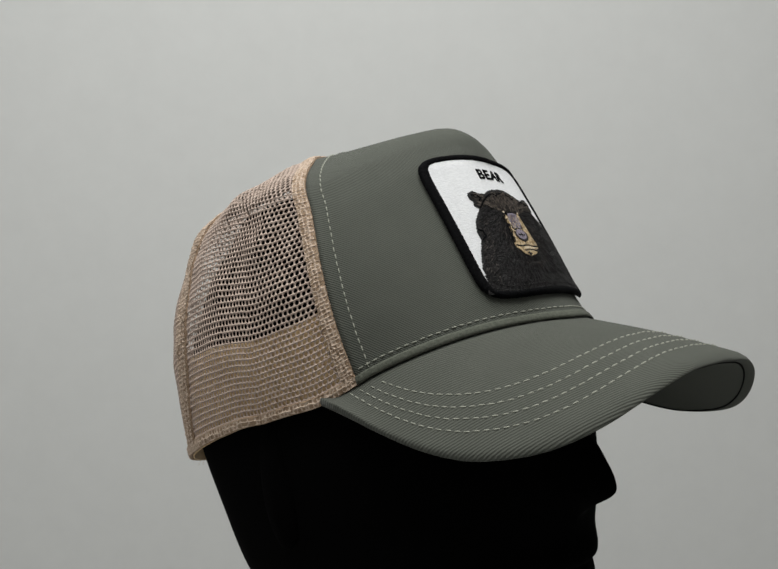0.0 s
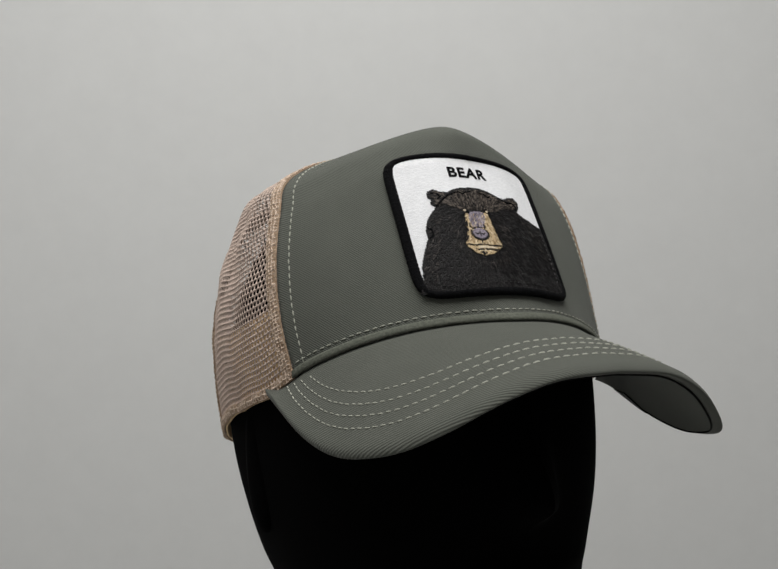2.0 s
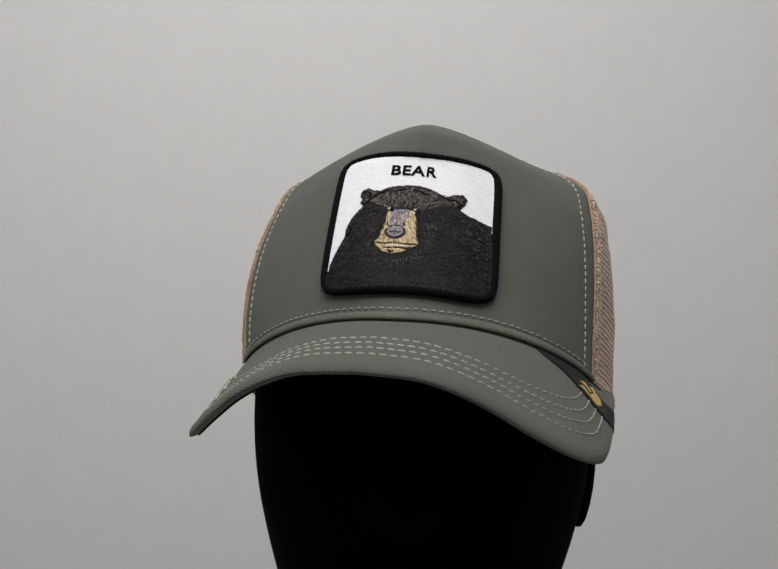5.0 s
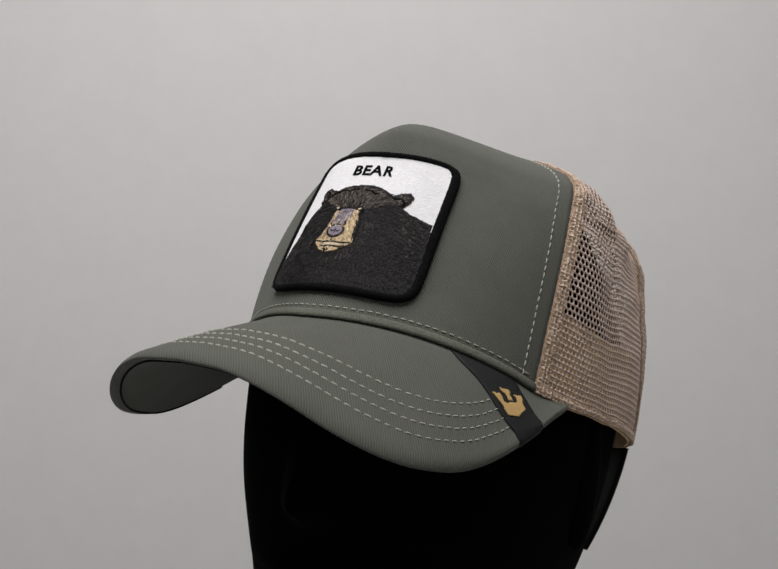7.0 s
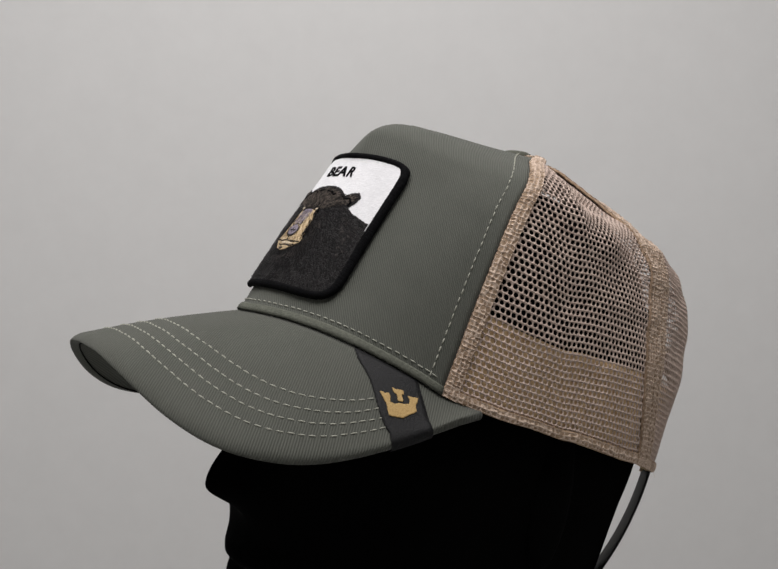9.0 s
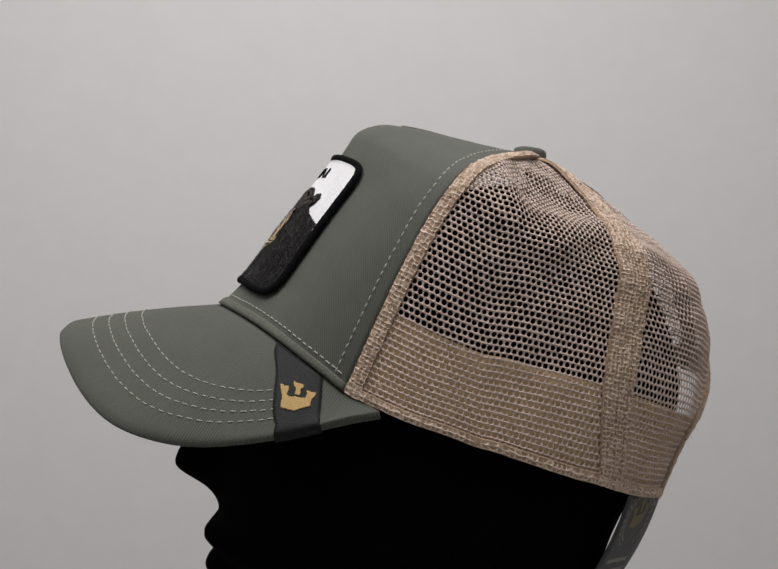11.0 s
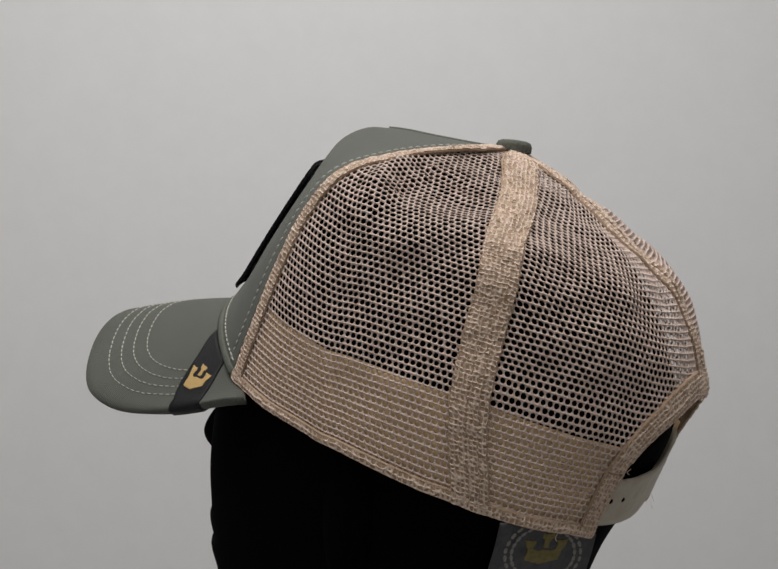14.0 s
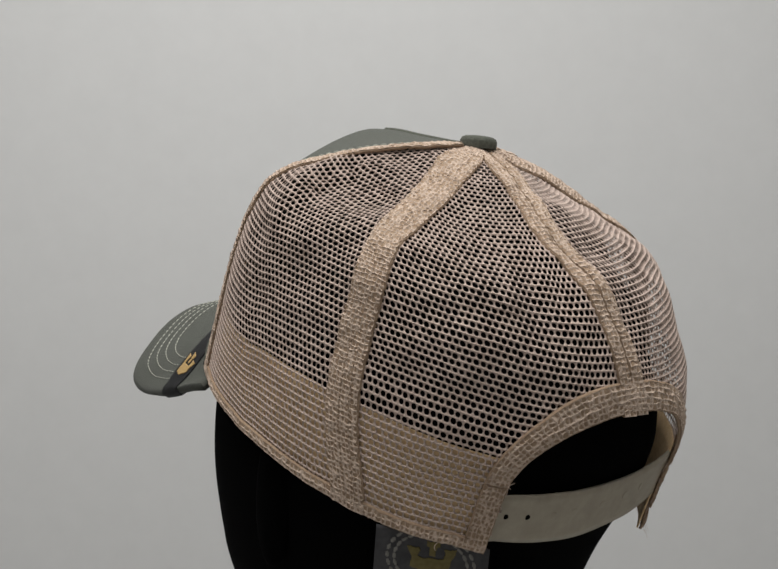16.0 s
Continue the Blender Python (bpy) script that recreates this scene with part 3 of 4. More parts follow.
def puff(m):
    """Fall of the faces towards the rounded edge."""
    return 2.0 * max(0, (m - 0.94) / 0.06) ** 2


v, q = sheet(lambda k, m: brim(k, m, -puff(m)), KS, MS, off=lambda k, m: brim(k, m, -4.4 + puff(m)))
uv = [(p.x, p.y) for p in [brim_raw(k, m) for k in KS for m in MS]]
brim_ob = part("brim", v, q, OLIVE_BRIM, cap, "curved olive twill brim", uv=uv * 2)


# black strip along the edge seam, painting the shade in its groove
def under_seam_shade(k, t, out):
    return brim(k, 0.948 + 0.008 * t, -4.75 - 0.3 * math.sin(math.pi * t) + out)


part("under_seam_shade", *sheet(lambda k, t: under_seam_shade(k, t, 0), span(-0.93, 0.93, 161), span(0, 1, 4), off=lambda k, t: under_seam_shade(k, t, 0.5)), DARK, brim_ob, "dark seam under the brim's edge")


RIB_END = 0.86


def brim_row(d):
    """A row of stitches at d millimetres from the outer edge."""
    pts, nrm = [], []
    for k in span(-1, 1, 401):
        length = (brim_edge(k) - rim_front(k)).length
        m = 1 - d / max(length, 1)
        if m > 0.10 and k < RIB_END - 0.002 * d:
            pts.append(brim(k, m, 0.1)), nrm.append(brim_normal(k, m))
    return pts, nrm


for d in (15.3, 22.8, 30.2, 38.3):
    stitches("brim_stitching", *brim_row(d), brim_ob, THREAD, 3.0, 1.2, 0.54, 0.36)


# woven ribbon folded round the brim's edge, with its emblem
def k_where(f, x):
    lo, hi = 0.3, 0.999
    for _ in range(30):
        m = (lo + hi) / 2
        lo, hi = (m, hi) if f(m).x > x else (lo, m)
    return lo


RIB = [k_where(rim_front, 70), k_where(rim_front, 51), k_where(brim_edge, 73), k_where(brim_edge, 54)]


def ribbon_grid(nu=7, nm=9):
    """Places (k, m) on the brim along straight lines from the crown to the edge."""
    grid = np.zeros((nu, nm, 2))
    for i in range(nu):
        u = i / (nu - 1)
        kr, ke = RIB[0] + (RIB[1] - RIB[0]) * u, RIB[2] + (RIB[3] - RIB[2]) * u
        a, b = brim_raw(kr, 0.02), brim_raw(ke, 1.0)
        for j in range(nm):
            goal = a.lerp(b, j / (nm - 1))
            spots = [(k, m) for k in span(kr, ke, 25) for m in span(0.02, 1.0, 33)]
            grid[i, j] = min(spots, key=lambda p: (brim_raw(*p) - goal).length)
    grid[:, 0, 1], grid[:, -1, 1] = 0.02, 1.0
    return grid


RIBBON_KM = ribbon_grid()


def ribbon_km(u, w):
    x, y = min(max(u, 0), 1) * 6, min(max(w, 0), 1) * 8
    i, j = min(int(x), 5), min(int(y), 7)
    x, y, g = x - i, y - j, RIBBON_KM
    return (g[i, j] * (1 - x) + g[i + 1, j] * x) * (1 - y) + (g[i, j + 1] * (1 - x) + g[i + 1, j + 1] * x) * y


def ribbon_at(u, w, out):
    """w: 0 at the crown, 1 at the edge, on to 1.7 below."""
    k, m = ribbon_km(u, w)
    if w <= 1:
        return brim(k, m, 0.6 - puff(m) * 0.6 + out)
    t = (w - 1) / 0.7
    return brim(k, 1 - 0.5 * max(t - 0.15, 0), 0.3 - 5.4 * min(t / 0.15, 1) - out) + Vector((0, 0.5, 0)) * math.sin(math.pi * min(t / 0.15, 1))


ribbon = strip("brim_ribbon", ribbon_at, span(0, 1, 12), span(0, 1.7, 30), RIBBON, brim_ob, 0.4, "black woven ribbon folded round the brim")


def inside(poly, x, y):
    hit = False
    for (x0, y0), (x1, y1) in zip(poly, poly[1:] + poly[:1]):
        if (y0 > y) != (y1 > y) and x < (x1 - x0) * (y - y0) / (y1 - y0) + x0:
            hit = not hit
    return hit


def inlay(name, poly, f, mat, parent, label="", step=0.5, out=0.4, thick=0.35):
    """A flat shape laid on a surface f(x, y, out), cut out of a fine net so that it follows the curve."""
    xs, ys = [p[0] for p in poly], [p[1] for p in poly]
    nx, ny = max(int((max(xs) - min(xs)) / step), 2), max(int((max(ys) - min(ys)) / step), 2)
    gx, gy = np.linspace(min(xs), max(xs), nx + 1), np.linspace(min(ys), max(ys), ny + 1)
    seen, verts, faces, edges = {}, [], [], {}

    def vert(i, j):
        if (i, j) not in seen:
            seen[i, j] = len(verts)
            verts.append(tuple(f(gx[i], gy[j], out)))
        return seen[i, j]
    for i in range(nx):
        for j in range(ny):
            if inside(poly, (gx[i] + gx[i + 1]) / 2, (gy[j] + gy[j + 1]) / 2):
                c = [vert(i, j), vert(i + 1, j), vert(i + 1, j + 1), vert(i, j + 1)]
                faces.append(tuple(c))
                for a, b in zip(c, c[1:] + c[:1]):
                    if not edges.pop((b, a), None):
                        edges[a, b] = True
    where = {n: k for k, n in seen.items()}
    low = {}
    for a, b in list(edges):
        for n in (a, b):
            if n not in low:
                i, j = where[n]
                low[n] = len(verts)
                verts.append(tuple(f(gx[i], gy[j], out - thick)))
        faces.append((b, a, low[a], low[b]))
    return part(name, verts, faces, mat, parent, label)


EMBLEM = [(0, 0.31), (0.08, 0.28), (0.14, 0.31), (0.25, 0.26), (0.26, 0.38), (0.22, 0.54), (0.34, 0.58), (0.44, 0.53), (0.58, 0.53), (0.72, 0.49), (0.76, 0.32),
          (0.73, 0.18), (0.84, 0.17), (0.98, 0.12), (0.95, 0.3), (0.88, 0.5), (0.86, 0.78), (0.45, 1.0), (0.08, 0.93), (0.1, 0.6), (0.04, 0.44)]
TOWER = [(0.38, 0.02), (0.46, 0.05), (0.52, 0.02), (0.65, 0), (0.64, 0.15), (0.58, 0.19), (0.57, 0.45), (0.44, 0.46), (0.45, 0.22), (0.39, 0.18)]
for shape in (EMBLEM, TOWER):
    inlay("emblem", [((0.12 + x * 0.79) * 20, (0.36 + y * 0.37) * 25) for x, y in shape], lambda x, y, o: ribbon_at(x / 20, y / 25, o), GOLD, ribbon,
          "gold woven emblem", 0.22, 0.35, 0.3)


# ---- the patch on the front panel ----
PATCH_S0, PATCH_S1, PATCH_H = 0.057, 0.470, 80.0


def patch_at(a, b, out=0.0):
    """a: millimetres to the wearer's left, b: up from the patch's foot."""
    a = a * 1.085 - 0.9
    s = PATCH_S0 + (PATCH_S1 - PATCH_S0) * b / PATCH_H - 0.012 * a / 37
    w = float(np.interp(s, np.linspace(0, 1, 401), SIDE_W))
    phi = math.degrees(math.asin(max(-1, min(1, math.copysign((abs(a) / w) ** 1.05, a)))))
    return crown(phi, s, 2.2 + out)


SIDE_W = [r[5] for r in TABS]


def patch_path(grow, n=200):
    """The middle of the patch's border, shrunk or grown, as points (a, b) at even steps."""
    raw = []
    for i in range(2400):
        t = 2 * math.pi * i / 2400
        c, d = math.cos(t), math.sin(t)
        e = 0.19 if d > 0 else 0.22
        f, h = math.copysign(abs(c) ** e, c), math.copysign(abs(d) ** e, d)
        a = 1.2 + (33.5 + grow) * f
        top, low = 77.4 + grow, 4.3 - grow + 0.045 * a - 0.0008 * a * a
        raw.append((a + (2.3 * f * (1 - b_share(h)) if f > 0 else 0), low + (top - low) * b_share(h)))
    run = np.concatenate([[0], np.cumsum([math.dist(p, q) for p, q in zip(raw, raw[1:] + raw[:1])])])
    xy = np.array(raw + raw[:1])
    return [(float(np.interp(d, run, xy[:, 0])), float(np.interp(d, run, xy[:, 1]))) for d in np.linspace(0, run[-1], n, endpoint=False)]


def b_share(h):
    return (h + 1) / 2


patch = inlay("patch", patch_path(0.0), patch_at, WHITE, cap, "white embroidered animal patch with a black border", 0.7, 0.5, 1.0)
core, wide_r = patch_path(0.0, 420), 2.1
verts, faces = [], []
for i, (a, b) in enumerate(core):
    (a0, b0), (a1, b1) = core[i - 1], core[(i + 1) % len(core)]
    t = Vector((a1 - a0, b1 - b0)).normalized()
    rib = 1.0 + 0.03 * (i % 3 - 1) + 0.07 * noise.noise(Vector((a, b, 0)) * 0.9)
    for j in range(9):
        g = math.pi * j / 8
        verts.append(tuple(patch_at(a + t.y * wide_r * rib * math.cos(g), b - t.x * wide_r * rib * math.cos(g), 2.1 * rib * math.sin(g) - 0.7)))
n = len(core)
for i in range(n):
    for j in range(8):
        faces.append((i * 9 + j, ((i + 1) % n) * 9 + j, ((i + 1) % n) * 9 + j + 1, i * 9 + j + 1))
part("border", verts, faces, DARK, patch, "thick black overlocked border")

BODY = [(-32.4, 3.4), (-31.6, 7), (-30.2, 11.3), (-29.5, 17.8), (-27.2, 25.3), (-24.7, 31.6), (-24.5, 36.9), (-23.0, 41.4), (-20, 45.8), (-18.8, 47.6), (-20.4, 49.4),
        (-19.6, 51.2), (-21, 53.4), (-20.2, 56.1), (-17.8, 57), (-15.2, 55.4), (-13, 55), (-10.8, 56.5), (-7, 57.7), (-1, 58.4), (3.2, 58.3), (7.9, 57.2), (12, 55.4),
        (14.4, 54.2), (17.9, 56.3), (21.2, 57), (23.0, 54.8), (22, 51.2), (20, 49), (23.7, 46.8), (28.4, 45.4), (33.6, 44.2), (35.2, 30), (36, 16), (35.4, 8), (33, 5.6), (0, 4.2)]
body = inlay("bear_body", BODY, patch_at, FUR, patch, "black stitched bear", 0.45, 0.95, 0.5)
SCALP = [(-18.4, 48.4), (-19.6, 50), (-19, 51.4), (-20.4, 53.4), (-19.8, 55.6), (-17.8, 56.4), (-15, 54.8), (-12.6, 54.4), (-10, 56), (-6, 57.2), (0, 57.8), (4, 57.6),
         (8, 56.5), (12, 54.6), (14.6, 53.4), (18, 55.6), (21, 56.2), (22.2, 54.4), (21.2, 51.4), (18.5, 49.4), (12, 48.4), (7, 45.6), (3, 45.8), (-1, 45.4), (-6, 45.6), (-10, 46), (-14, 48)]


def embroidery(name, poly, count, flow, f, mat, parent, low, long=(1.8, 3.2), wide=0.42, label=""):
    """Single satin stitches strewn inside a shape; flow(a, b) gives their direction."""
    xs, ys = [p[0] for p in poly], [p[1] for p in poly]
    verts, faces, made = [], [], 0
    while made < count:
        a, b = random.uniform(min(xs), max(xs)), random.uniform(min(ys), max(ys))
        if not inside(poly, a, b):
            continue
        dx, dy = flow(a, b)
        g = math.atan2(dy, dx) + random.uniform(-0.28, 0.28)
        dx, dy, n = math.cos(g), math.sin(g), random.uniform(*long)
        tip = (a + dx * n, b + dy * n)
        if not inside(poly, *tip):
            continue
        k, w, h = len(verts), wide / 2, low + random.uniform(0.1, 0.4)
        for t, m, o in ((0, 1, low), (0.45, 1, h)):
            for side in (1, -1):
                verts.append(tuple(f(a + dx * n * t - dy * w * m * side, b + dy * n * t + dx * w * m * side, o)))
        verts.append(tuple(f(*tip, low)))
        faces += [(k, k + 1, k + 3, k + 2), (k + 2, k + 3, k + 4)]
        made += 1
    return part(name, verts, faces, mat, parent, label, kind="stuff")


def drawn(name, line, wide, mat, parent, out, label=""):
    """A sewn line of that width along points (a, b)."""
    pts = [Vector(p) for p in line]
    left, right = [], []
    for i, p in enumerate(pts):
        d = (pts[min(i + 1, len(pts) - 1)] - pts[max(i - 1, 0)]).normalized()
        w = wide / 2 * (0.55 if i in (0, len(pts) - 1) else 1)
        left.append((p.x - d.y * w, p.y + d.x * w)), right.append((p.x + d.y * w, p.y - d.x * w))
    return inlay(name, left + right[::-1], patch_at, mat, parent, label, 0.2, out, 0.3)


def fur_flow(a, b):
    """Away from the muzzle and then down over the shoulders."""
    return (a + 4) * 0.9, (b - 40) * 0.8 - 6 - abs(a + 4) * 0.35


embroidery("fur_stitches", BODY, 2300, fur_flow, patch_at, FUR_THREADS, body, 0.95, label="black satin stitches")
embroidery("brow_stitches", SCALP, 900, lambda a, b: ((a + 3) * 0.8, 8.0 if b < 54 else 3.0), patch_at, BROW_THREADS, body, 1.05, (1.4, 2.6), label="brown satin stitches")
# paler tufts along the flank, round the cheeks and on the chest: painted sheen
FLANK = [(-30, 9), (-29, 18), (-26.8, 25.4), (-24.2, 31.6), (-24, 37), (-22.6, 41), (-19, 45), (-17, 43), (-19.5, 37), (-20, 30), (-23, 21), (-25.5, 9)]
RUFF = [(-15, 44), (-17, 35), (-15, 24), (-9, 16), (-2, 14), (7, 17), (12, 25), (13, 36), (11, 46), (5.5, 42), (6.5, 30), (2.5, 22), (-4, 19), (-10, 22), (-12.5, 28), (-10, 38)]
SHOULDER = [(20, 46), (28, 43), (32.5, 41), (33, 30), (30, 24), (24, 32)]
for shape, count in ((FLANK, 150), (RUFF, 190), (SHOULDER, 70)):
    embroidery("fur_tuft_highlight", shape, count, fur_flow, patch_at, SHEEN_THREADS, body, 1.08, (1.2, 2.8), 0.34, "paler satin stitches that paint the fur's sheen")
# sewn outlines of ears, crown of the head and flank
for line in ([(-18.6, 48), (-16, 50.6), (-13.2, 53.4), (-10.5, 54.6), (-8, 55.4)], [(-8, 55.4), (-6.5, 54.2), (-5.2, 55.2), (-2, 56)], [(0.9, 55.6), (4, 55), (6, 53.6), (7.5, 54.6)],
             [(13.2, 53.6), (15.5, 52.6), (18.4, 53.2), (20.2, 51.6), (19.8, 49.6)], [(-19.4, 54.8), (-17.4, 54.6), (-16, 53), (-17.4, 51.4)],
             [(-24.3, 31.4), (-22.4, 33), (-22.6, 36), (-24, 37)]):
    drawn("fur_outline", line, 0.75, DARK, body, 1.42)

MUZZLE_SHAPE = [(-8.4, 44), (-9.2, 37.4), (-10, 32.1), (-11.5, 28.4), (-11.2, 26.6), (-9.8, 25.2), (-8.2, 23.1), (-4.5, 22.1), (-0.6, 23.1), (2.6, 25.6), (5.0, 27.2),
                (5.2, 29), (4.4, 32.6), (3.5, 38.4), (2.6, 44.4), (-1, 45), (-5, 44.6)]
inlay("muzzle", MUZZLE_SHAPE, patch_at, MUZZLE, body, "tan stitched muzzle", 0.3, 1.3, 0.4)
embroidery("muzzle_stitches", MUZZLE_SHAPE, 300, lambda a, b: ((a + 3.6) * 0.5, -5), patch_at, CREAM_THREADS, body, 1.32, (1.2, 2.2), 0.38, "cream satin stitches")
for sx, edge in ((-1, [(-7.6, 45), (-8.6, 37.5), (-9.4, 32), (-11, 28), (-12.6, 28), (-11.2, 34), (-10, 40), (-9.2, 46)]),
                 (1, [(2.0, 45), (3.0, 38.4), (3.8, 32), (4.6, 28.4), (6.4, 28), (5.8, 34), (4.8, 40), (3.8, 46)])):
    embroidery("cheek_stitches", edge, 60, lambda a, b: ((a + 3.6) * 0.35, -5 if b < 40 else 4), patch_at, FUR_THREADS, body, 1.5, (1.2, 2.4), 0.4)
BRIDGE = [(-6.9, 44.4), (-3, 45), (0.2, 44.8), (0.6, 42), (-0.4, 39.6), (-1.4, 36.5), (-6.8, 36.5), (-7.2, 40)]
inlay("nose_bridge", BRIDGE, patch_at, LILAC, body, "lilac-grey stitched nose", 0.3, 1.45, 0.3)
embroidery("bridge_stitches", BRIDGE, 110, lambda a, b: ((a + 3.4) * 0.2, 5), patch_at, LILAC_THREADS, body, 1.47, (1.0, 2.0), 0.34)
NOSE = (-4.2, 33.3)
OVAL = [(NOSE[0] + 4.15 * math.cos(math.pi * i / 12), NOSE[1] + 3.6 * math.sin(math.pi * i / 12)) for i in range(24)]
inlay("nose_outline", OVAL, patch_at, FUR, body, "", 0.25, 1.55, 0.3)
inlay("nose_tip", [(NOSE[0] + (a - NOSE[0]) * 0.78, NOSE[1] + (b - NOSE[1]) * 0.76) for a, b in OVAL], patch_at, LILAC, body, "", 0.25, 1.68, 0.2)
for line in ([(-6.4, 33.6), (-5.6, 32.8), (-4.6, 33.4)], [(-3.8, 33.4), (-2.8, 32.8), (-2, 33.6)], [(-4.2, 34.4), (-4.2, 31.8)]):
    drawn("nostril", line, 0.6, FUR, body, 1.82)
for line in ([(-7.2, 36), (-7.8, 37.2), (-7.6, 39)], [(-1.4, 36), (-1.0, 37.2), (-1.6, 39)], [(-4.3, 30), (-4.3, 27.6)]):
    drawn("nose_line", line, 0.65, FUR, body, 1.6)
drawn("mouth_line", [(-11.2, 27.8), (-8.1, 27.1), (-4.2, 27.8), (0, 27.2), (4.9, 27.6)], 0.7, FUR, body, 1.56)
drawn("chin_line", [(-8.4, 25.4), (-6.8, 24.8), (-3, 25.3), (1.2, 25), (2.6, 26)], 0.6, FUR, body, 1.56)
inlay("lip", [(-6.6, 25.5), (-6.6, 26.6), (-3.6, 27.0), (0.6, 26.6), (1.4, 25.7), (-3, 25.8)], patch_at, LIP, body, "pale stitched lip", 0.2, 1.5, 0.2)
inlay("chin_mark", [(-6.4, 23.8), (-4.2, 24.4), (-3.6, 23.2), (-5.2, 22.2)], patch_at, FUR, body, "", 0.25, 1.5, 0.2)
for x in (-7.9, 2.3):
    inlay("eye", [(x, 44.6), (x + 1.2, 45.4), (x + 2.1, 44.4), (x + 1.1, 43.6)], patch_at, DARK, body, "", 0.22, 1.5, 0.2)
    inlay("eye_glint", [(x - 0.7, 45.5), (x + 0.3, 45.8), (x + 0.4, 44.9), (x - 0.4, 44.7)], patch_at, LIP, body, "", 0.2, 1.62, 0.2)


# running stitch that holds the patch, just inside its border
def hold_line():
    pts = [(a, b) for a, b in patch_path(-3.6, 300) if b < 9 or (a > 25 and b < 42)]
    k = max(range(len(pts)), key=lambda i: math.dist(pts[i], pts[i - 1]))
    return pts[k:] + pts[:k]


HOLD = hold_line()
stitches("patch_stitching", [patch_at(a, b, 1.25) for a, b in HOLD], [(patch_at(a, b, 2) - patch_at(a, b, 0)).normalized() for a, b in HOLD], patch, GREY_THREAD, 1.3, 1.4, 0.3, 0.25)


def lettering(word, x0, y0, size, spread, stretch, f, mat, parent, out):
    """Raised letters of the built-in font, bent onto a surface."""
    x = x0
    for ch in word:
        cu = bpy.data.curves.new("letter", "FONT")
        cu.body, cu.size, cu.resolution_u, cu.offset = ch, size, 3, 0.022 * size
        tmp = new("letter_form", cu)
        me = bpy.data.meshes.new_from_object(tmp.evaluated_get(bpy.context.evaluated_depsgraph_get()))
        bpy.data.objects.remove(tmp)
        bm = bmesh.new()
        bm.from_mesh(me)
        bmesh.ops.remove_doubles(bm, verts=bm.verts, dist=1e-4)
        w = max(p.co.x for p in bm.verts)
        pts = [f(x + p.co.x * stretch, y0 + p.co.y, out) for p in bm.verts]
        low = [f(x + p.co.x * stretch, y0 + p.co.y, out - 0.4) for p in bm.verts]
        bm.verts.index_update()
        faces = [tuple(p.index for p in g.verts) for g in bm.faces]
        k = len(pts)
        faces += [(e.verts[0].index, e.verts[1].index, e.verts[1].index + k, e.verts[0].index + k) for e in bm.edges if len(e.link_faces) == 1]
        part("letter", [tuple(p) for p in pts + low], faces, mat, parent, "black stitched letter", smooth=False)
        x += w * stretch + spread
        bm.free()


lettering("BEAR", -10.0, 64.4, 8.0, 0.25, 0.965, patch_at, DARK, patch, 0.85)

# ---- the mannequin head ----
SECT = [(-330, 66, -95, 70), (-270, 40, -78, 58), (-225, 60, -80, 57), (-195, 92, -90, 64), (-175, 97, -99, 73), (-150, 97, -110, 81),
        (-120, 97, -128, 87), (-90, 93, -141, 89), (-50, 82, -136, 86), (-10, 52, -118, 74), (15, 20, -100, 52), (28, -40, -70, 8)]


def skull(a, z):
    f, b, w = curve(SECT, z)
    xc = -20 if z < 0 else -20 - z
    c, d = math.cos(radians(a)), math.sin(radians(a))
    y = math.copysign(w * (0.99 if d > 0 else 1.05) * abs(d) ** 0.88, d)
    x = xc + ((f if c > 0 else b) - xc) * abs(c) ** (0.88 if c > 0 else 0.75)
    if c > 0:
        nose = 23 * math.exp(-((z + 114) / (26 if z > -114 else 12)) ** 2) * math.exp(-(y / 12) ** 2)
        lips = (8 * math.exp(-((z + 151) / 6) ** 2) + 6.5 * math.exp(-((z + 167) / 5.5) ** 2) - 3.5 * math.exp(-((z + 159) / 3) ** 2)) * math.exp(-(y / 30) ** 2)
        x += nose + lips
    # narrower behind the left ear
    h = 7.0 * math.exp(-(((a - 150) % 360 + 180) % 360 - 180) ** 2 / 1400) * min(max((-70 - z) / 40, 0), 1) * min(max((z + 190) / 55, 0.15), 1)
    return Vector((x + 0.87 * h, y - 0.5 * h, z))


v, q = sheet(skull, span(0, 360, 145), span(-330, 28, 170))
for side in (1, -1):
    n0 = len(v)
    for i in range(13):
        for j in range(12):
            t, u = math.pi * i / 12, 2 * math.pi * j / 12
            v.append((-16 + 14 * math.sin(t) * math.cos(u) - 5 * math.cos(t), side * ((82 if side > 0 else 86) + 9 * math.sin(t) * math.sin(u)), -112 + 42 * math.cos(t)))
    q += [(n0 + i * 12 + j, n0 + i * 12 + (j + 1) % 12, n0 + (i + 1) * 12 + (j + 1) % 12, n0 + (i + 1) * 12 + j) for i in range(12) for j in range(12)]
v = [(-20 + (x + 20) * 0.9981 - y * 0.061, y * 0.9981 + (x + 20) * 0.061, z) for x, y, z in v]     # turned a little to its left
form = mesh_of("mannequin_head", [(x * U, (y + OFF) * U, (z + 330) * U) for x, y, z in v], q, BLACK)
head = tagged(new("mannequin_head", form), "matt black flocked mannequin head on a pale plinth", "mannequin")
BASE["mannequin_head"] = -330

# ---- the swing tag ----
tag = thing("swing_tag", "charcoal card swing tag hanging from the cap's rim", "tag", -215)


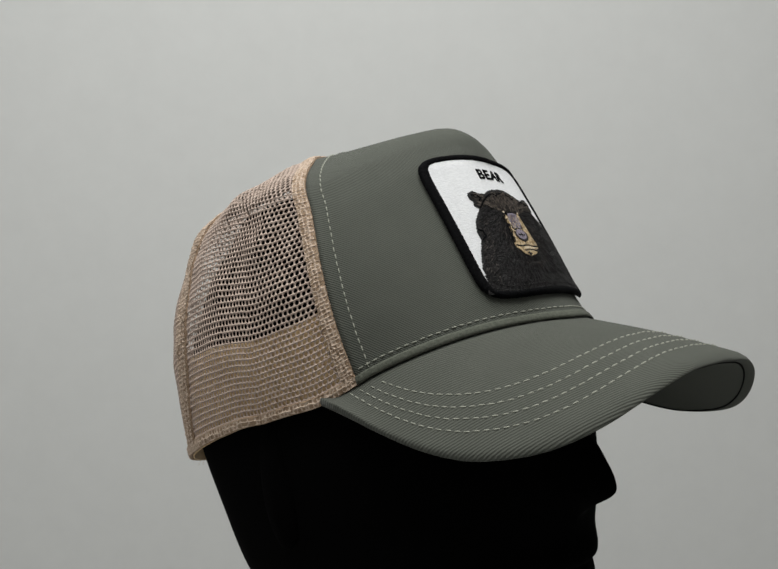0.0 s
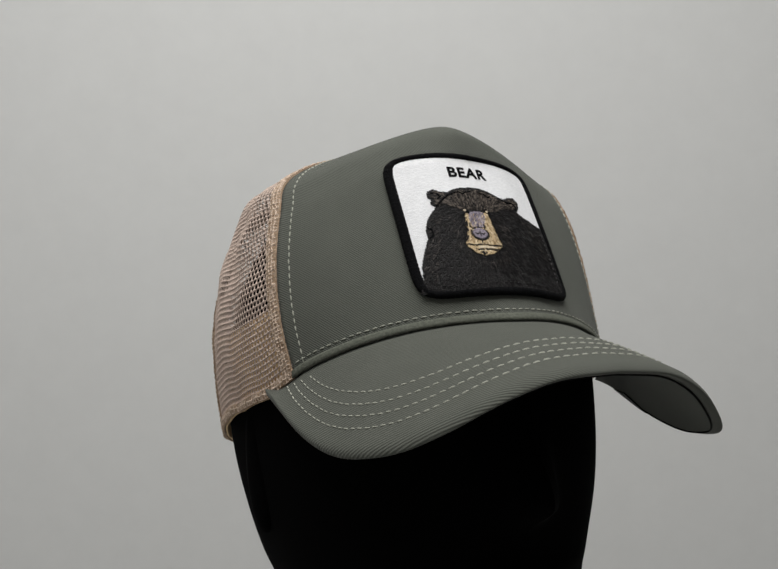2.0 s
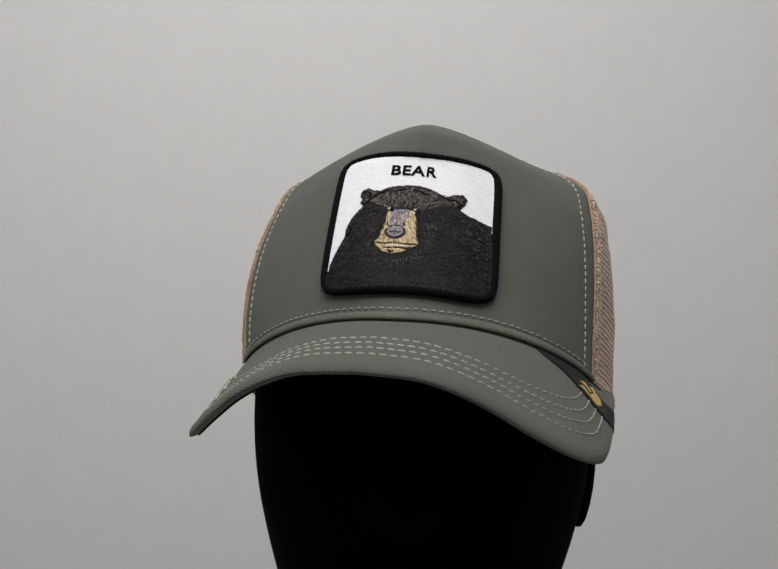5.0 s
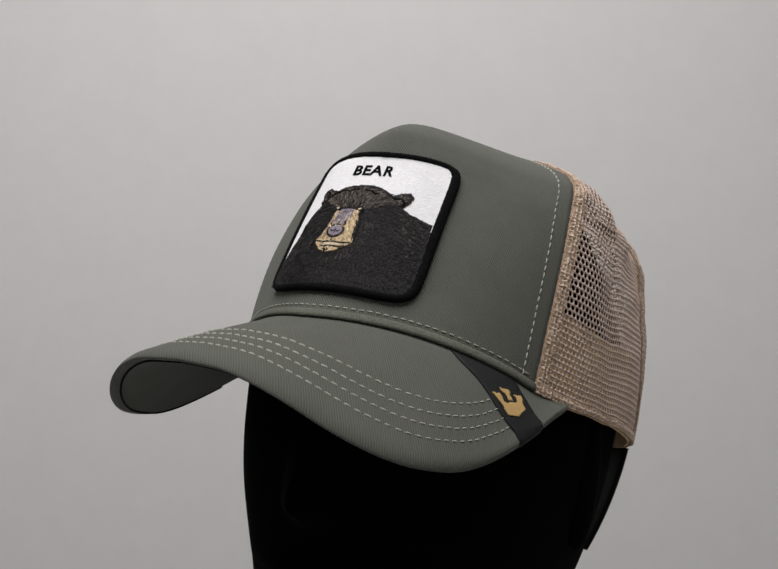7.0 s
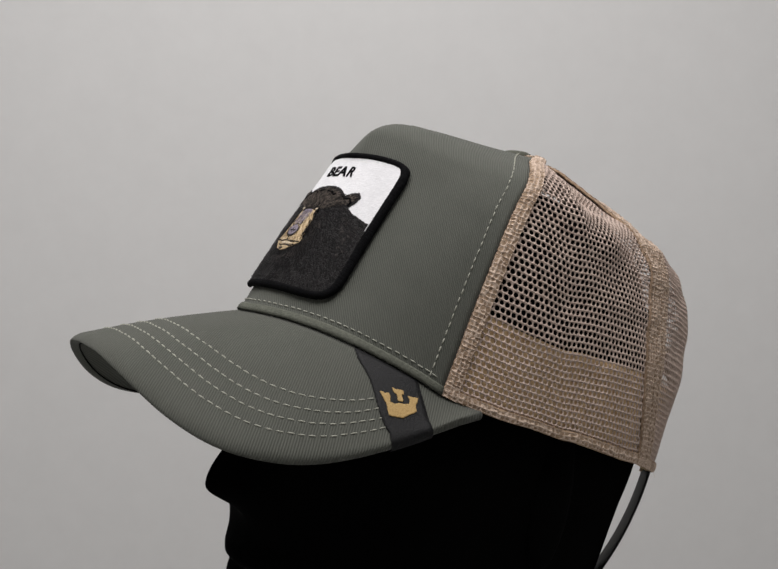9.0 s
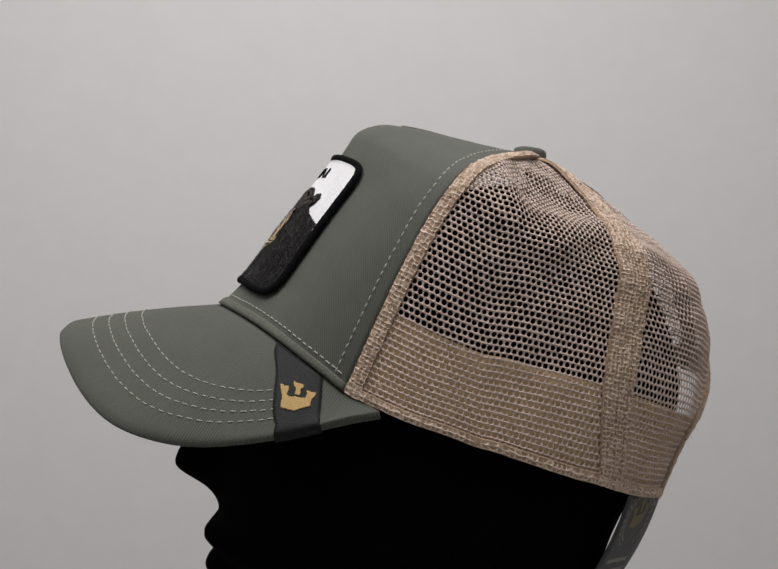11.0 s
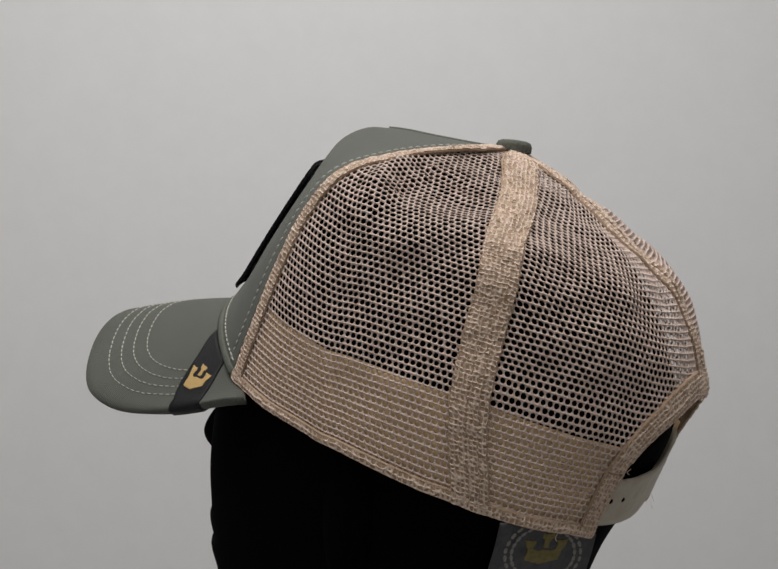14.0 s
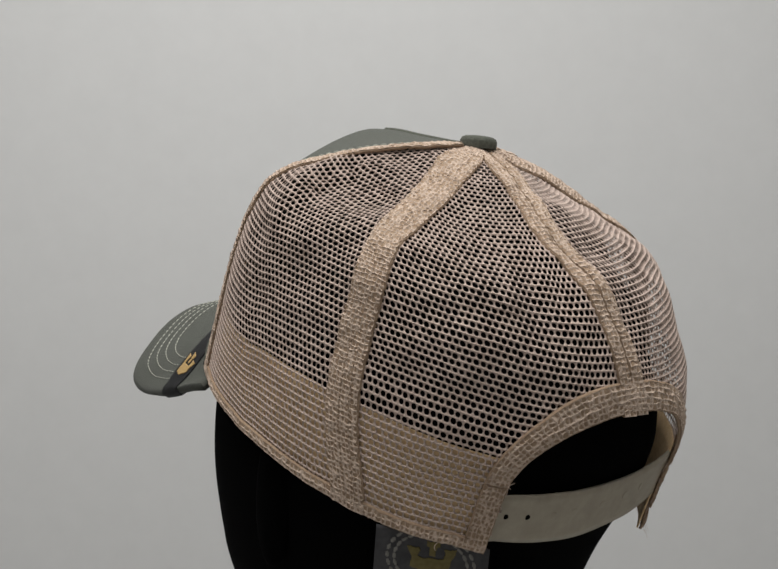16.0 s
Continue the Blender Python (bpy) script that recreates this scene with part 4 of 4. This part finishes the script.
def tag_at(x, y, out=0.0):
    """x: 0 to 45 across, y: millimetres down."""
    p = Vector((-89.8, 81.6, -113)).lerp(Vector((-120.8, 47.6, -122)), x / 45)
    turn = radians(24 + 0.28 * y)
    return p + Vector((0.80, -0.50, 0)) * (y * math.sin(turn) * 0.62) + Vector((0, 0, -y * math.cos(turn * 0.7))) + Vector((-0.72, 0.62, 0.3)) * out


card = strip("card", lambda x, y, o: tag_at(x, y, o), span(0, 45, 8), span(2.5, 66, 30), CARD, tag, 0.5, "charcoal printed card")
strip("card_back", lambda x, y, o: tag_at(x, y, o - 0.5), span(0, 45, 8), span(2.5, 66, 30), CARD_BACK, card, 0.3, "black back of the card")
inlay("emblem", [(22.7 + (x - 0.5) * 20, 4.6 + y * 16) for x, y in EMBLEM], tag_at, CARD_GOLD, card, "dull gold printed emblem", 0.4, 0.25, 0.2)
inlay("emblem", [(22.7 + (x - 0.5) * 20, 4.6 + y * 16) for x, y in TOWER], tag_at, CARD_GOLD, card, "dull gold printed emblem", 0.4, 0.25, 0.2)
for side in (1, -1):
    for i in range(18):
        a = radians(35 + 14 * (i // 2))
        reach = 14.6 if i % 2 else 17.4
        cx, cy = 22.5 + side * reach * math.sin(a), 15.5 - reach * 0.92 * math.cos(a)
        leaf = [(cx + 1.6 * math.cos(t) * math.cos(a) - 0.7 * math.sin(t) * math.sin(a) * side,
                 cy + side * 1.6 * math.cos(t) * math.sin(a) + 0.7 * math.sin(t) * math.cos(a)) for t in span(0, 5.5, 9)]
        inlay("leaf", leaf, tag_at, CARD_GREY, card, "", 0.4, 0.25, 0.2)
for i, wide in enumerate((26, 30, 22)):
    inlay("print_line", [(22.5 - wide / 2, 38 + 7 * i), (22.5 + wide / 2, 38 + 7 * i), (22.5 + wide / 2, 41 + 7 * i), (22.5 - wide / 2, 41 + 7 * i)],
          tag_at, CARD_GREY, card, "", 1.0, 0.25, 0.2)

box("plinth", -0.16, 0.16, -0.16, 0.16, 0, EYE - 330 * U, PAINT, "plain pale plinth under the mannequin head", "plinth")


def motions():
    for ob in (cap, head, tag):
        z = EYE + BASE[ob.name] * U
        walk(ob, [(t, pose(0, 0, z, 0, 0, FACING + d)) for t, d in TURNS])


motions()
